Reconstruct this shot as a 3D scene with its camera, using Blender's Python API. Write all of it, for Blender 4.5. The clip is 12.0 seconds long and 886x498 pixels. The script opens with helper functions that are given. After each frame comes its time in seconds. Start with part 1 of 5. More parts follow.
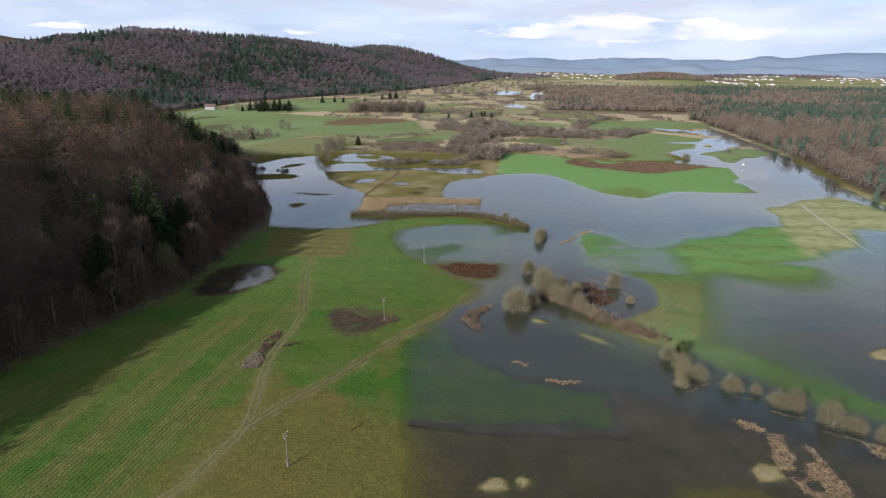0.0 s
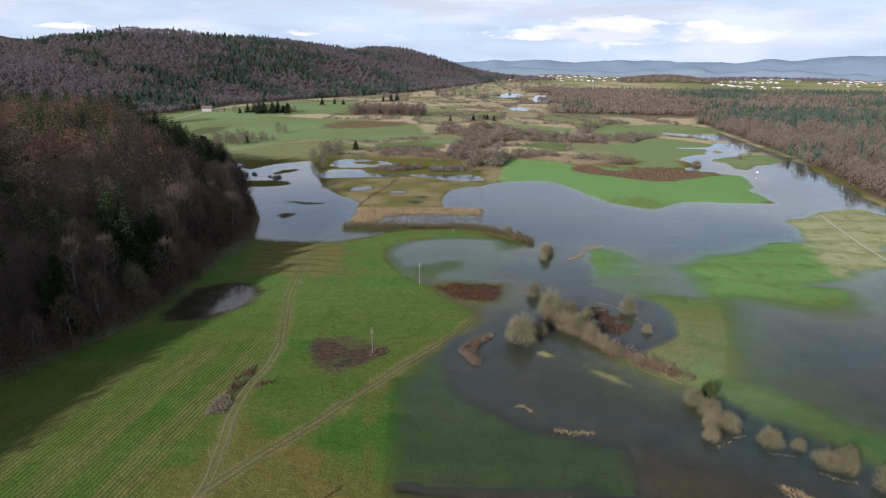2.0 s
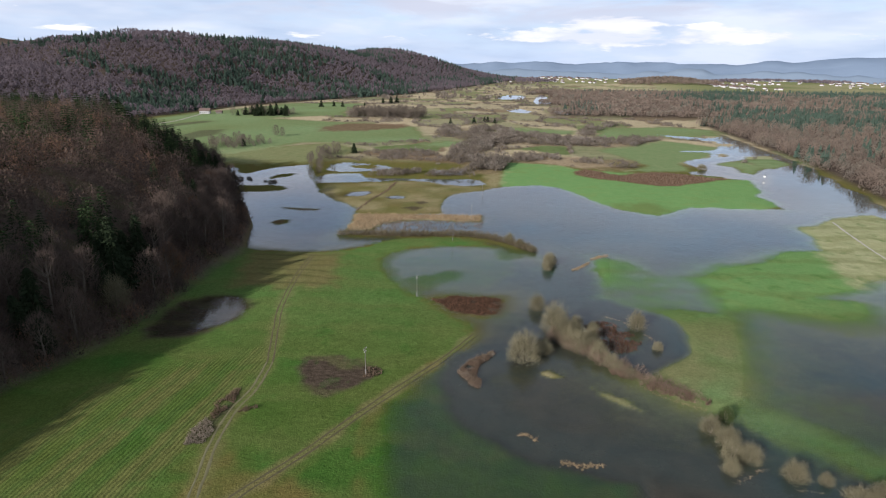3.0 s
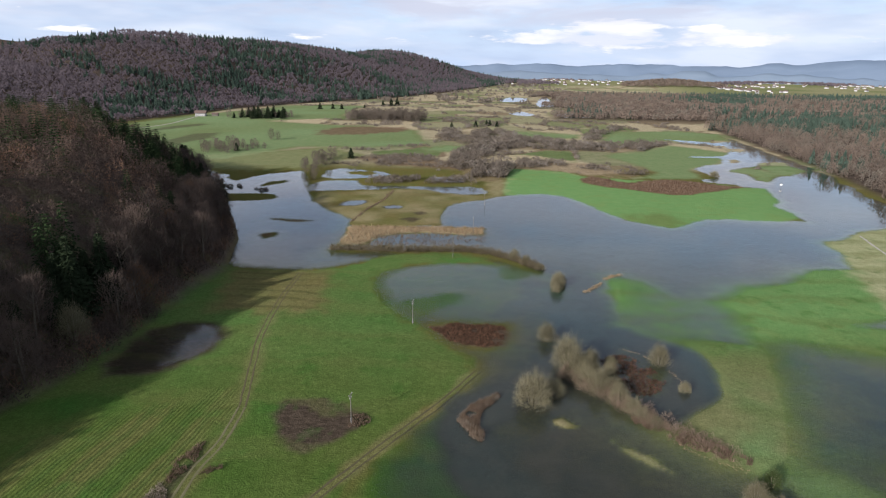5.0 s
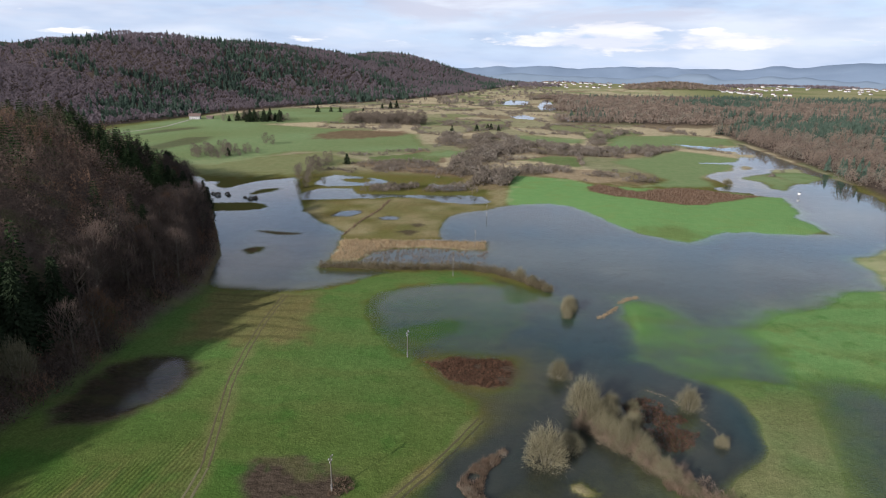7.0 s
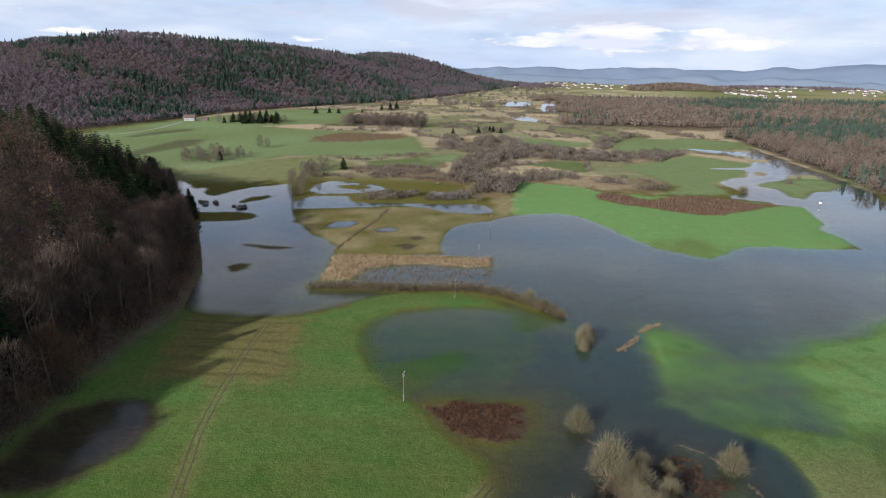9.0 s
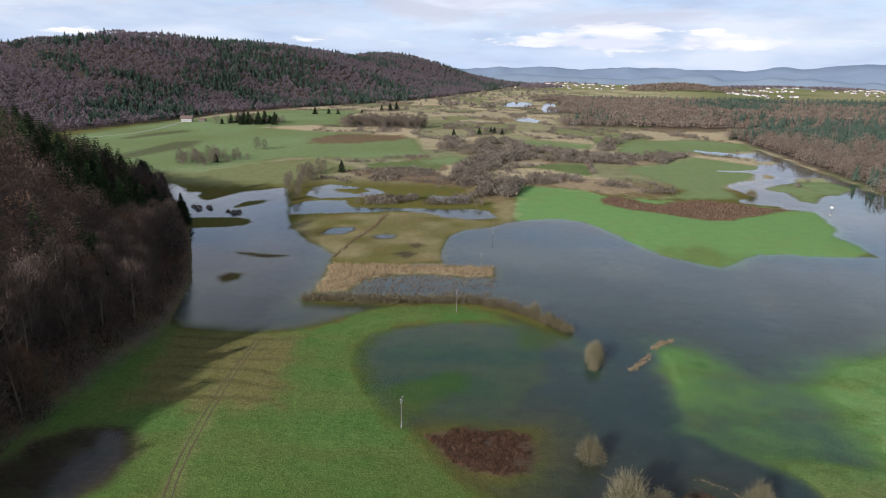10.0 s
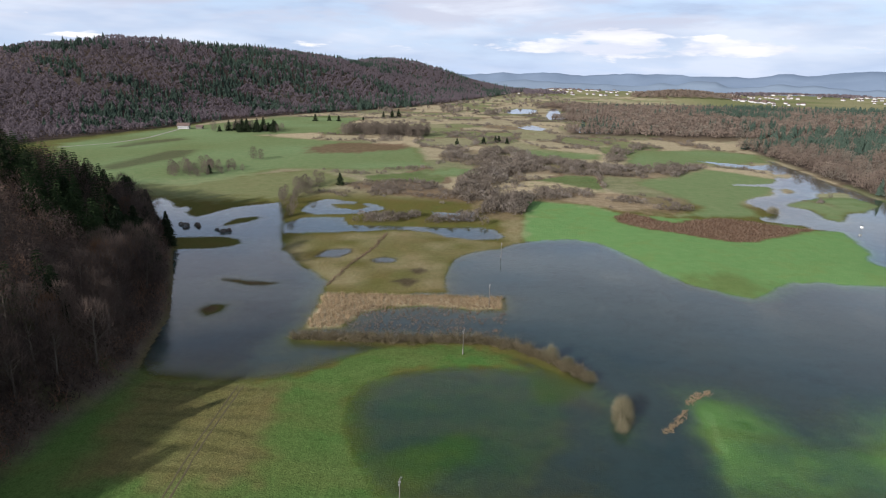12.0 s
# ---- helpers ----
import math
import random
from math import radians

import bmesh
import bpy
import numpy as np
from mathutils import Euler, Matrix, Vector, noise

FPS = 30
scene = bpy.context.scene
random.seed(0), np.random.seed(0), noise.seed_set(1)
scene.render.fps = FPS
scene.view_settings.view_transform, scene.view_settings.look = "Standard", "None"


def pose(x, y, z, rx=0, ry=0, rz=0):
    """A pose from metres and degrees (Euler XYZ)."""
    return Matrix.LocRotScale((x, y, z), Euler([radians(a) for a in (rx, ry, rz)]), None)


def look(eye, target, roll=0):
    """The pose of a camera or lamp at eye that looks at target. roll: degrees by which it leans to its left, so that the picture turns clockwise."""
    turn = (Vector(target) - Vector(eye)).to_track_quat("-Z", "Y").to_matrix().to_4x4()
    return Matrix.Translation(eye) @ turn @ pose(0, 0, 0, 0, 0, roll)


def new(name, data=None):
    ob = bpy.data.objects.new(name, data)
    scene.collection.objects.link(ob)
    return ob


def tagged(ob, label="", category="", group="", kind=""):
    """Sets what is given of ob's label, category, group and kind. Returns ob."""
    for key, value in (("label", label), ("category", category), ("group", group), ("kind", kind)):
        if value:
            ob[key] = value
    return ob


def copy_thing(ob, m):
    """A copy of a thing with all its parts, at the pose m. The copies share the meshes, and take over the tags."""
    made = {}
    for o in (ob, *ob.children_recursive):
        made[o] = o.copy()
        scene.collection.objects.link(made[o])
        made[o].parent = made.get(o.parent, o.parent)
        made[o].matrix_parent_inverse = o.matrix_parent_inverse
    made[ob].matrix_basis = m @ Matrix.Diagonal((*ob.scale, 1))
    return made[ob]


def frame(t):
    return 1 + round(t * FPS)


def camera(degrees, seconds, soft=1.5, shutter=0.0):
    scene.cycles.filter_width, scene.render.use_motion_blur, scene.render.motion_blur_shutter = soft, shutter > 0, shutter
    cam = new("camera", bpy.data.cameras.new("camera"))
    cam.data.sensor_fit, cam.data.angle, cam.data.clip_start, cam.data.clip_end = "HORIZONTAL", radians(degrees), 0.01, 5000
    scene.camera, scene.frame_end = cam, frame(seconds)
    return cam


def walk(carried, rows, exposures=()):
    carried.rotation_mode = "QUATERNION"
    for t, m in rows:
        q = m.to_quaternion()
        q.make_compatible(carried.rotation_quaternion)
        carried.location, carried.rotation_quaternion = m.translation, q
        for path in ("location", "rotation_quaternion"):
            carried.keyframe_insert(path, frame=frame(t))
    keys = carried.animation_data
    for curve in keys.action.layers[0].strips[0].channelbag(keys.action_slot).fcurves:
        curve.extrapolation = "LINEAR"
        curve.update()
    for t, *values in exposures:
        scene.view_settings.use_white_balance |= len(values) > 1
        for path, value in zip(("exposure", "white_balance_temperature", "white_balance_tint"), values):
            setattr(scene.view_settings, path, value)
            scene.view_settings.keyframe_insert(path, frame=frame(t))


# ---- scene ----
cam = camera(71.7, 12.0, soft=1.15)
PATH = [
    (0, (-0.538, 0.603, 84.919), (-0.581, 2.513, 84.325), 0.5),
    (0.5, (-0.123, 6.276, 84.885), (-0.168, 8.186, 84.292), 0.6),
    (1, (0.248, 12.01, 84.896), (0.202, 13.921, 84.306), 0.6),
    (1.5, (0.539, 17.835, 84.91), (0.491, 19.745, 84.322), 0.7),
    (2, (0.827, 23.7, 84.914), (0.777, 25.611, 84.325), 0.7),
    (2.5, (1.123, 29.572, 84.972), (1.072, 31.484, 84.385), 0.7),
    (3, (1.219, 35.431, 84.971), (1.167, 37.343, 84.387), 0.7),
    (5, (1.322, 59.235, 84.985), (1.266, 61.149, 84.406), 0.8),
    (5.5, (1.293, 65.181, 84.936), (1.236, 67.095, 84.358), 0.9),
    (6, (1.205, 71.252, 84.836), (1.148, 73.167, 84.26), 0.9),
    (6.5, (1.115, 77.334, 84.699), (1.057, 79.249, 84.124), 0.9),
    (7, (0.994, 83.546, 84.703), (0.937, 85.462, 84.131), 0.9),
    (9, (-0.204, 108.024, 85.137), (-0.262, 109.94, 84.566), 1.0),
    (9.5, (-0.514, 114.031, 85.25), (-0.573, 115.947, 84.679), 1.0),
    (10, (-0.786, 120.051, 85.554), (-0.845, 121.967, 84.983), 1.0),
    (10.5, (-1.069, 126.24, 86.105), (-1.133, 128.157, 85.537), 1.0),
    (11, (-1.331, 132.621, 86.765), (-1.397, 134.539, 86.201), 1.1),
    (11.5, (-1.929, 139.128, 87.38), (-1.995, 141.046, 86.82), 1.1),
    (12, (-2.896, 145.887, 87.881), (-2.961, 147.807, 87.325), 1.2),
]
walk(cam, [(t, look(eye, target, roll)) for t, eye, target, roll in PATH], [(0, 0.75, 6400, 14), (12, 0.68, 6400, 14)])

# ---- light ----
SUN_AZ = 52.0   # the way the light travels, degrees from +x
SUN_EL = 21.0
sun = new("sun", bpy.data.lights.new("sun", "SUN"))
sun.data.energy, sun.data.angle, sun.data.color = 4.8, radians(0.5), (1.0, 0.960, 0.915)
_a = radians(SUN_AZ)
sun.matrix_world = look((0, 0, 400), (math.cos(_a) * 100, math.sin(_a) * 100, 400 - 100 * math.tan(radians(SUN_EL))))



class Nodes:
    """Short hand for node trees."""

    def __init__(self, tree):
        self.tree = tree
        tree.nodes.clear()

    def add(self, kind, *links, **props):
        n = self.tree.nodes.new(kind)
        for k, v in props.items():
            setattr(n, k, v)
        for key, v in links:
            if isinstance(v, bpy.types.NodeSocket):
                self.tree.links.new(v, n.inputs[key])
            else:
                n.inputs[key].default_value = v
        return n

    def math(self, op, a, b=0.0, c=0.0, clamp=False):
        return self.add("ShaderNodeMath", (0, a), (1, b), (2, c), operation=op, use_clamp=clamp).outputs[0]

    def mix(self, fac, a, b, blend="MIX"):
        n = self.add("ShaderNodeMix", data_type="RGBA", blend_type=blend, clamp_factor=True)
        for i, v in ((0, fac), (6, a), (7, b)):
            if isinstance(v, bpy.types.NodeSocket):
                self.tree.links.new(v, n.inputs[i])
            else:
                n.inputs[i].default_value = v if i == 0 else (*v, 1)[:4]
        return n.outputs[2]

    def noise(self, vec, scale, detail=3.0, rough=0.55, distortion=0.0):
        return self.add("ShaderNodeTexNoise", ("Vector", vec), ("Scale", scale), ("Detail", detail), ("Roughness", rough),
                        ("Distortion", distortion)).outputs[0]

    def span(self, v, a, b, lo=0.0, hi=1.0):
        return self.add("ShaderNodeMapRange", (0, v), (1, a), (2, b), (3, lo), (4, hi), clamp=True).outputs[0]

    def attr(self, name):
        return self.add("ShaderNodeAttribute", attribute_name=name).outputs["Fac"]

    def place(self):
        return self.add("ShaderNodeTexCoord").outputs["Object"]


def material(name):
    m = bpy.data.materials.new(name)
    m.use_nodes = True
    return m, Nodes(m.node_tree)


def finish(n, col, rough=0.9, bump=None, bump_strength=0.4, bump_distance=0.1, spec=0.2, metal=0.0):
    b = n.add("ShaderNodeBsdfPrincipled", ("Base Color", col if isinstance(col, bpy.types.NodeSocket) else (*col, 1)), ("Roughness", rough),
              ("Specular IOR Level", spec), ("Metallic", metal))
    if bump is not None:
        h = n.add("ShaderNodeBump", ("Height", bump), ("Strength", bump_strength), ("Distance", bump_distance))
        n.tree.links.new(h.outputs[0], b.inputs["Normal"])
    n.add("ShaderNodeOutputMaterial", ("Surface", b.outputs[0]))


# ---- sky ----
world = bpy.data.worlds.new("sky")
scene.world = world
world.use_nodes = True
w = Nodes(world.node_tree)
sky = w.add("ShaderNodeTexSky", sky_type="NISHITA", sun_disc=False, sun_elevation=radians(SUN_EL), sun_rotation=radians(90 - (SUN_AZ + 180)),
            air_density=1.0, dust_density=0.6, ozone_density=1.5)
way = w.add("ShaderNodeTexCoord").outputs["Generated"]
sep = w.add("ShaderNodeSeparateXYZ", (0, way))
up = w.math("MAXIMUM", sep.outputs[2], 0.0)
den = w.math("ADD", up, 0.24)
flat = w.add("ShaderNodeCombineXYZ", (0, w.math("DIVIDE", sep.outputs[0], den)), (1, w.math("DIVIDE", sep.outputs[1], den)),
             (2, w.math("MULTIPLY", up, 13.0))).outputs[0]
cover = w.noise(flat, 1.0, 7.0, 0.55, 0.2)
puff = w.noise(flat, 3.4, 6.0, 0.55, 0.1)
tone = w.noise(flat, 1.1, 4.0, 0.5)
cloud = w.span(w.math("ADD", w.math("MULTIPLY", cover, 0.7), w.math("MULTIPLY", puff, 0.3)), 0.40, 0.53)
shade = w.mix(w.span(tone, 0.40, 0.60), (3.0, 3.7, 4.9), (5.2, 5.55, 6.1))
clear = w.mix(w.span(up, 0.0, 0.5, 0.9, 0.2), sky.outputs[0], (3.4, 4.4, 6.0))
mixed = w.mix(w.math("MULTIPLY", cloud, w.span(up, 0.02, 0.10, 0.55, 0.9)), clear, shade)
# a bank of bright cumulus low down, under torn grey cloud
turn = w.math("ARCTAN2", sep.outputs[0], sep.outputs[1])
low = w.add("ShaderNodeCombineXYZ", (0, w.math("MULTIPLY", turn, 9.0)), (1, w.math("MULTIPLY", up, 44.0)), (2, 3.7)).outputs[0]
heap = w.noise(low, 1.0, 7.0, 0.58, 0.15)
bank = w.math("SUBTRACT", w.span(up, 0.020, 0.036, -0.22, 0.07), w.span(up, 0.042, 0.074, 0.0, 0.26))
bank = w.math("ADD", bank, w.span(w.noise(low, 0.23, 2.0), 0.35, 0.65, -0.10, 0.10))
bank = w.math("ADD", bank, w.span(turn, 0.02, 0.20, -0.13, 0.05))   # the heaps stand over the open end of the valley
heaps = w.span(w.math("ADD", heap, bank), 0.50, 0.57)
mixed = w.mix(w.math("MULTIPLY", heaps, 0.85), mixed, w.mix(w.span(w.math("ADD", heap, w.math("MULTIPLY", up, 3.0)), 0.60, 0.80), (5.0, 5.3, 5.9), (6.9, 6.9, 6.8)))
torn = w.math("MULTIPLY", w.span(w.noise(low, 0.42, 6.0, 0.6, 0.4), 0.46, 0.58, 0.0, 0.8), w.span(up, 0.050, 0.075))
mixed = w.mix(torn, mixed, (3.9, 4.15, 4.9))
lift = w.span(up, 0.22, 0.60, 1.02, 0.66)   # bright haze low down, deeper sky overhead
mixed = w.mix(1.0, mixed, w.add("ShaderNodeCombineXYZ", (0, lift), (1, lift), (2, lift)).outputs[0], "MULTIPLY")
w.add("ShaderNodeOutputWorld", ("Surface", w.add("ShaderNodeBackground", ("Color", mixed), ("Strength", 0.1)).outputs[0]))


# ---- materials ----
def ground_material():
    m, n = material("meadow_ground")
    p = n.place()
    big, mid, fine = n.noise(p, 0.018, 4), n.noise(p, 0.16, 4, 0.6), n.noise(p, 2.2, 3, 0.7)
    patch = n.noise(p, 0.05, 5, 0.65, 0.5)
    soft = n.span(mid, 0.3, 0.7)
    marsh = n.mix(n.span(patch, 0.35, 0.65), (0.220, 0.184, 0.118), (0.308, 0.262, 0.172))
    olive = n.mix(n.span(patch, 0.35, 0.65), (0.110, 0.092, 0.030), (0.092, 0.096, 0.028))
    lush = n.mix(n.span(patch, 0.3, 0.7), (0.034, 0.088, 0.015), (0.062, 0.106, 0.024))
    col = n.mix(n.attr("marsh"), olive, marsh)
    col = n.mix(n.attr("lush"), col, lush)
    col = n.mix(n.attr("lime"), col, n.mix(soft, (0.112, 0.218, 0.074), (0.138, 0.236, 0.084)))
    col = n.mix(n.math("MULTIPLY", n.attr("lime"), n.span(patch, 0.52, 0.68, 0.0, 0.45)), col, (0.150, 0.190, 0.060))
    # pasture tones are set pale and bluish, with haze over far fields mixed in
    col = n.mix(n.attr("pasture"), col, n.mix(soft, (0.130, 0.198, 0.088), (0.176, 0.226, 0.108)))
    col = n.mix(n.attr("straw"), col, n.mix(soft, (0.30, 0.243, 0.147), (0.43, 0.36, 0.232)))
    col = n.mix(n.attr("rust"), col, n.mix(soft, (0.100, 0.060, 0.038), (0.16, 0.104, 0.068)))
    col = n.mix(n.attr("mud"), col, n.mix(n.span(n.noise(n.add("ShaderNodeMapping", ("Vector", p), ("Rotation", (0, 0, 0.5)), ("Scale", (0.6, 1.4, 1.0))).outputs[0], 0.9, 4, 0.6), 0.38, 0.62), (0.042, 0.032, 0.023), (0.074, 0.056, 0.040)))
    col = n.mix(n.attr("litter"), col, n.mix(soft, (0.060, 0.046, 0.036), (0.10, 0.078, 0.062)))
    # mowing lines run along y, ridge and furrow runs along x
    sx = n.add("ShaderNodeSeparateXYZ", (0, p))
    along = n.math("ADD", sx.outputs[0], n.math("MULTIPLY", sx.outputs[1], -0.13))
    wob = n.math("MULTIPLY", mid, 1.6)
    lines = n.math("SINE", n.math("MULTIPLY", n.math("ADD", along, n.math("MULTIPLY", wob, 0.5)), 5.6))
    swath = n.math("SINE", n.math("MULTIPLY", n.math("ADD", along, n.math("MULTIPLY", patch, 8.0)), 1.15))
    bands = n.math("SINE", n.math("MULTIPLY", n.math("ADD", along, n.math("MULTIPLY", big, 16.0)), 0.40))
    mown = n.attr("mown")
    col = n.mix(n.math("MULTIPLY", mown, n.span(bands, -0.35, 0.35, 0.0, 0.85)), col, (0.108, 0.112, 0.036))
    col = n.mix(n.math("MULTIPLY", mown, n.span(swath, 0.0, 1.0, 0.0, 0.55)), col, (0.050, 0.088, 0.022))
    col = n.mix(n.math("MULTIPLY", mown, n.math("MULTIPLY", n.span(lines, -0.2, 0.9, 0.0, 0.6), n.span(bands, -0.4, 0.4, 0.12, 1.0))), col, (0.062, 0.072, 0.024))
    # faint cross bands of older and fresher grass on the rest of the meadow
    cross = n.math("SINE", n.math("ADD", n.math("MULTIPLY", sx.outputs[1], 0.30), n.math("MULTIPLY", patch, 9.0)))
    col = n.mix(n.math("MULTIPLY", n.attr("lush"), n.span(cross, 0.2, 1.0, 0.0, 0.42)), col, (0.100, 0.115, 0.036))
    col = n.mix(n.math("MULTIPLY", n.attr("lush"), n.span(n.noise(p, 0.09, 4, 0.6), 0.56, 0.70, 0.0, 0.6)), col, (0.040, 0.105, 0.020))
    ridge = n.math("SINE", n.math("MULTIPLY", n.math("ADD", sx.outputs[1], n.math("ADD", n.math("MULTIPLY", n.noise(p, 0.03, 2), 9.0), n.math("MULTIPLY", mid, 1.8))), 0.85))
    col = n.mix(n.math("MULTIPLY", n.attr("furrow"), n.math("MULTIPLY", n.span(ridge, 0.3, 1.0, 0.0, 0.6), n.span(patch, 0.36, 0.58, 0.25, 1.0))), col, (0.062, 0.062, 0.026))
    grain = n.span(n.math("ADD", n.math("MULTIPLY", fine, 0.6), n.math("MULTIPLY", n.noise(p, 0.7, 4, 0.7), 0.4)), 0.3, 0.7, 0.56, 1.42)
    calm = n.math("SUBTRACT", 1.0, n.math("MULTIPLY", n.math("MAXIMUM", n.math("MULTIPLY", n.attr("lush"), 0.2), n.math("MAXIMUM", n.attr("lime"), n.attr("pasture"))), 0.7))
    grain = n.math("ADD", 1.0, n.math("MULTIPLY", n.math("SUBTRACT", grain, 1.0), calm))   # short turf is smoother
    col = n.mix(1.0, col, n.add("ShaderNodeCombineXYZ", (0, grain), (1, grain), (2, grain)).outputs[0], "MULTIPLY")
    relief = n.math("ADD", n.math("ADD", fine, n.math("MULTIPLY", mid, 2.0)), n.math("MULTIPLY", n.math("MULTIPLY", mown, lines), -0.25))
    finish(n, col, 0.95, relief, 0.7, 0.3, 0.0)
    return m


def water_material():
    m, n = material("flood_water")
    p = n.place()
    depth = n.math("MULTIPLY", n.attr("depth"), n.span(n.noise(p, 0.13, 5, 0.65, 0.4), 0.3, 0.7, 0.62, 1.38))   # drowned grass shows in patches
    murk = n.math("SUBTRACT", 1.0, n.math("POWER", 2.718, n.math("MULTIPLY", depth, -2.0)))
    cloudy = n.noise(p, 0.03, 3)
    body = n.mix(n.span(cloudy, 0.35, 0.65), (0.017, 0.037, 0.037), (0.023, 0.042, 0.038))
    body = n.mix(n.attr("silt"), body, n.mix(n.span(n.noise(p, 0.11, 4, 0.6, 0.5), 0.35, 0.65), (0.030, 0.027, 0.018), (0.048, 0.040, 0.026)))
    clear = n.add("ShaderNodeBsdfTransparent", ("Color", (0.92, 0.95, 0.90, 1)))
    silt = n.add("ShaderNodeBsdfDiffuse", ("Color", body))
    under = n.add("ShaderNodeMixShader", (0, murk), (1, clear.outputs[0]), (2, silt.outputs[0]))
    wave = n.noise(p, 0.35, 2)
    nor = n.add("ShaderNodeBump", ("Height", wave), ("Strength", 0.05), ("Distance", 0.10)).outputs[0]
    gloss = n.add("ShaderNodeBsdfGlossy", ("Color", (1, 1, 1, 1)), ("Roughness", 0.06), ("Normal", nor))
    face = n.add("ShaderNodeLayerWeight", ("Blend", 0.5), ("Normal", nor)).outputs["Facing"]
    fre = n.math("ADD", 0.02, n.math("MULTIPLY", n.math("POWER", face, 5.0), 0.98))
    fre = n.math("MULTIPLY", fre, n.span(depth, 0.0, 0.22, 0.0, 1.0))   # grass stands through the shallows
    top = n.add("ShaderNodeMixShader", (0, fre), (1, under.outputs[0]), (2, gloss.outputs[0]))
    n.add("ShaderNodeOutputMaterial", ("Surface", top.outputs[0]))
    return m


def tinted(name, dark, light, rough=0.9, attribute=None, scale=0.5, spec=0.0, through_light=0.0, odd=None, own_share=0.55):
    """A surface between two colours, by noise and by a number per object or per plant."""
    m, n = material(name)
    p = n.place()
    f = n.span(n.noise(p, scale, 4, 0.6), 0.3, 0.7)
    own = n.attr(attribute) if attribute else n.add("ShaderNodeObjectInfo").outputs["Random"]
    col = n.mix(n.math("ADD", n.math("MULTIPLY", f, 1 - own_share), n.math("MULTIPLY", own, own_share)), dark, light)
    if odd:   # a few plants of another tone
        col = n.mix(n.span(own, 0.78, 0.84, 0.0, 0.85), col, odd)
    if through_light:   # thin twigs let light pass to the far side of a crown
        a, b = n.add("ShaderNodeBsdfDiffuse", ("Color", col)), n.add("ShaderNodeBsdfTranslucent", ("Color", col))
        both = n.add("ShaderNodeMixShader", (0, through_light), (1, a.outputs[0]), (2, b.outputs[0]))
        n.add("ShaderNodeOutputMaterial", ("Surface", both.outputs[0]))
        return m
    finish(n, col, rough, None, spec=spec)
    return m


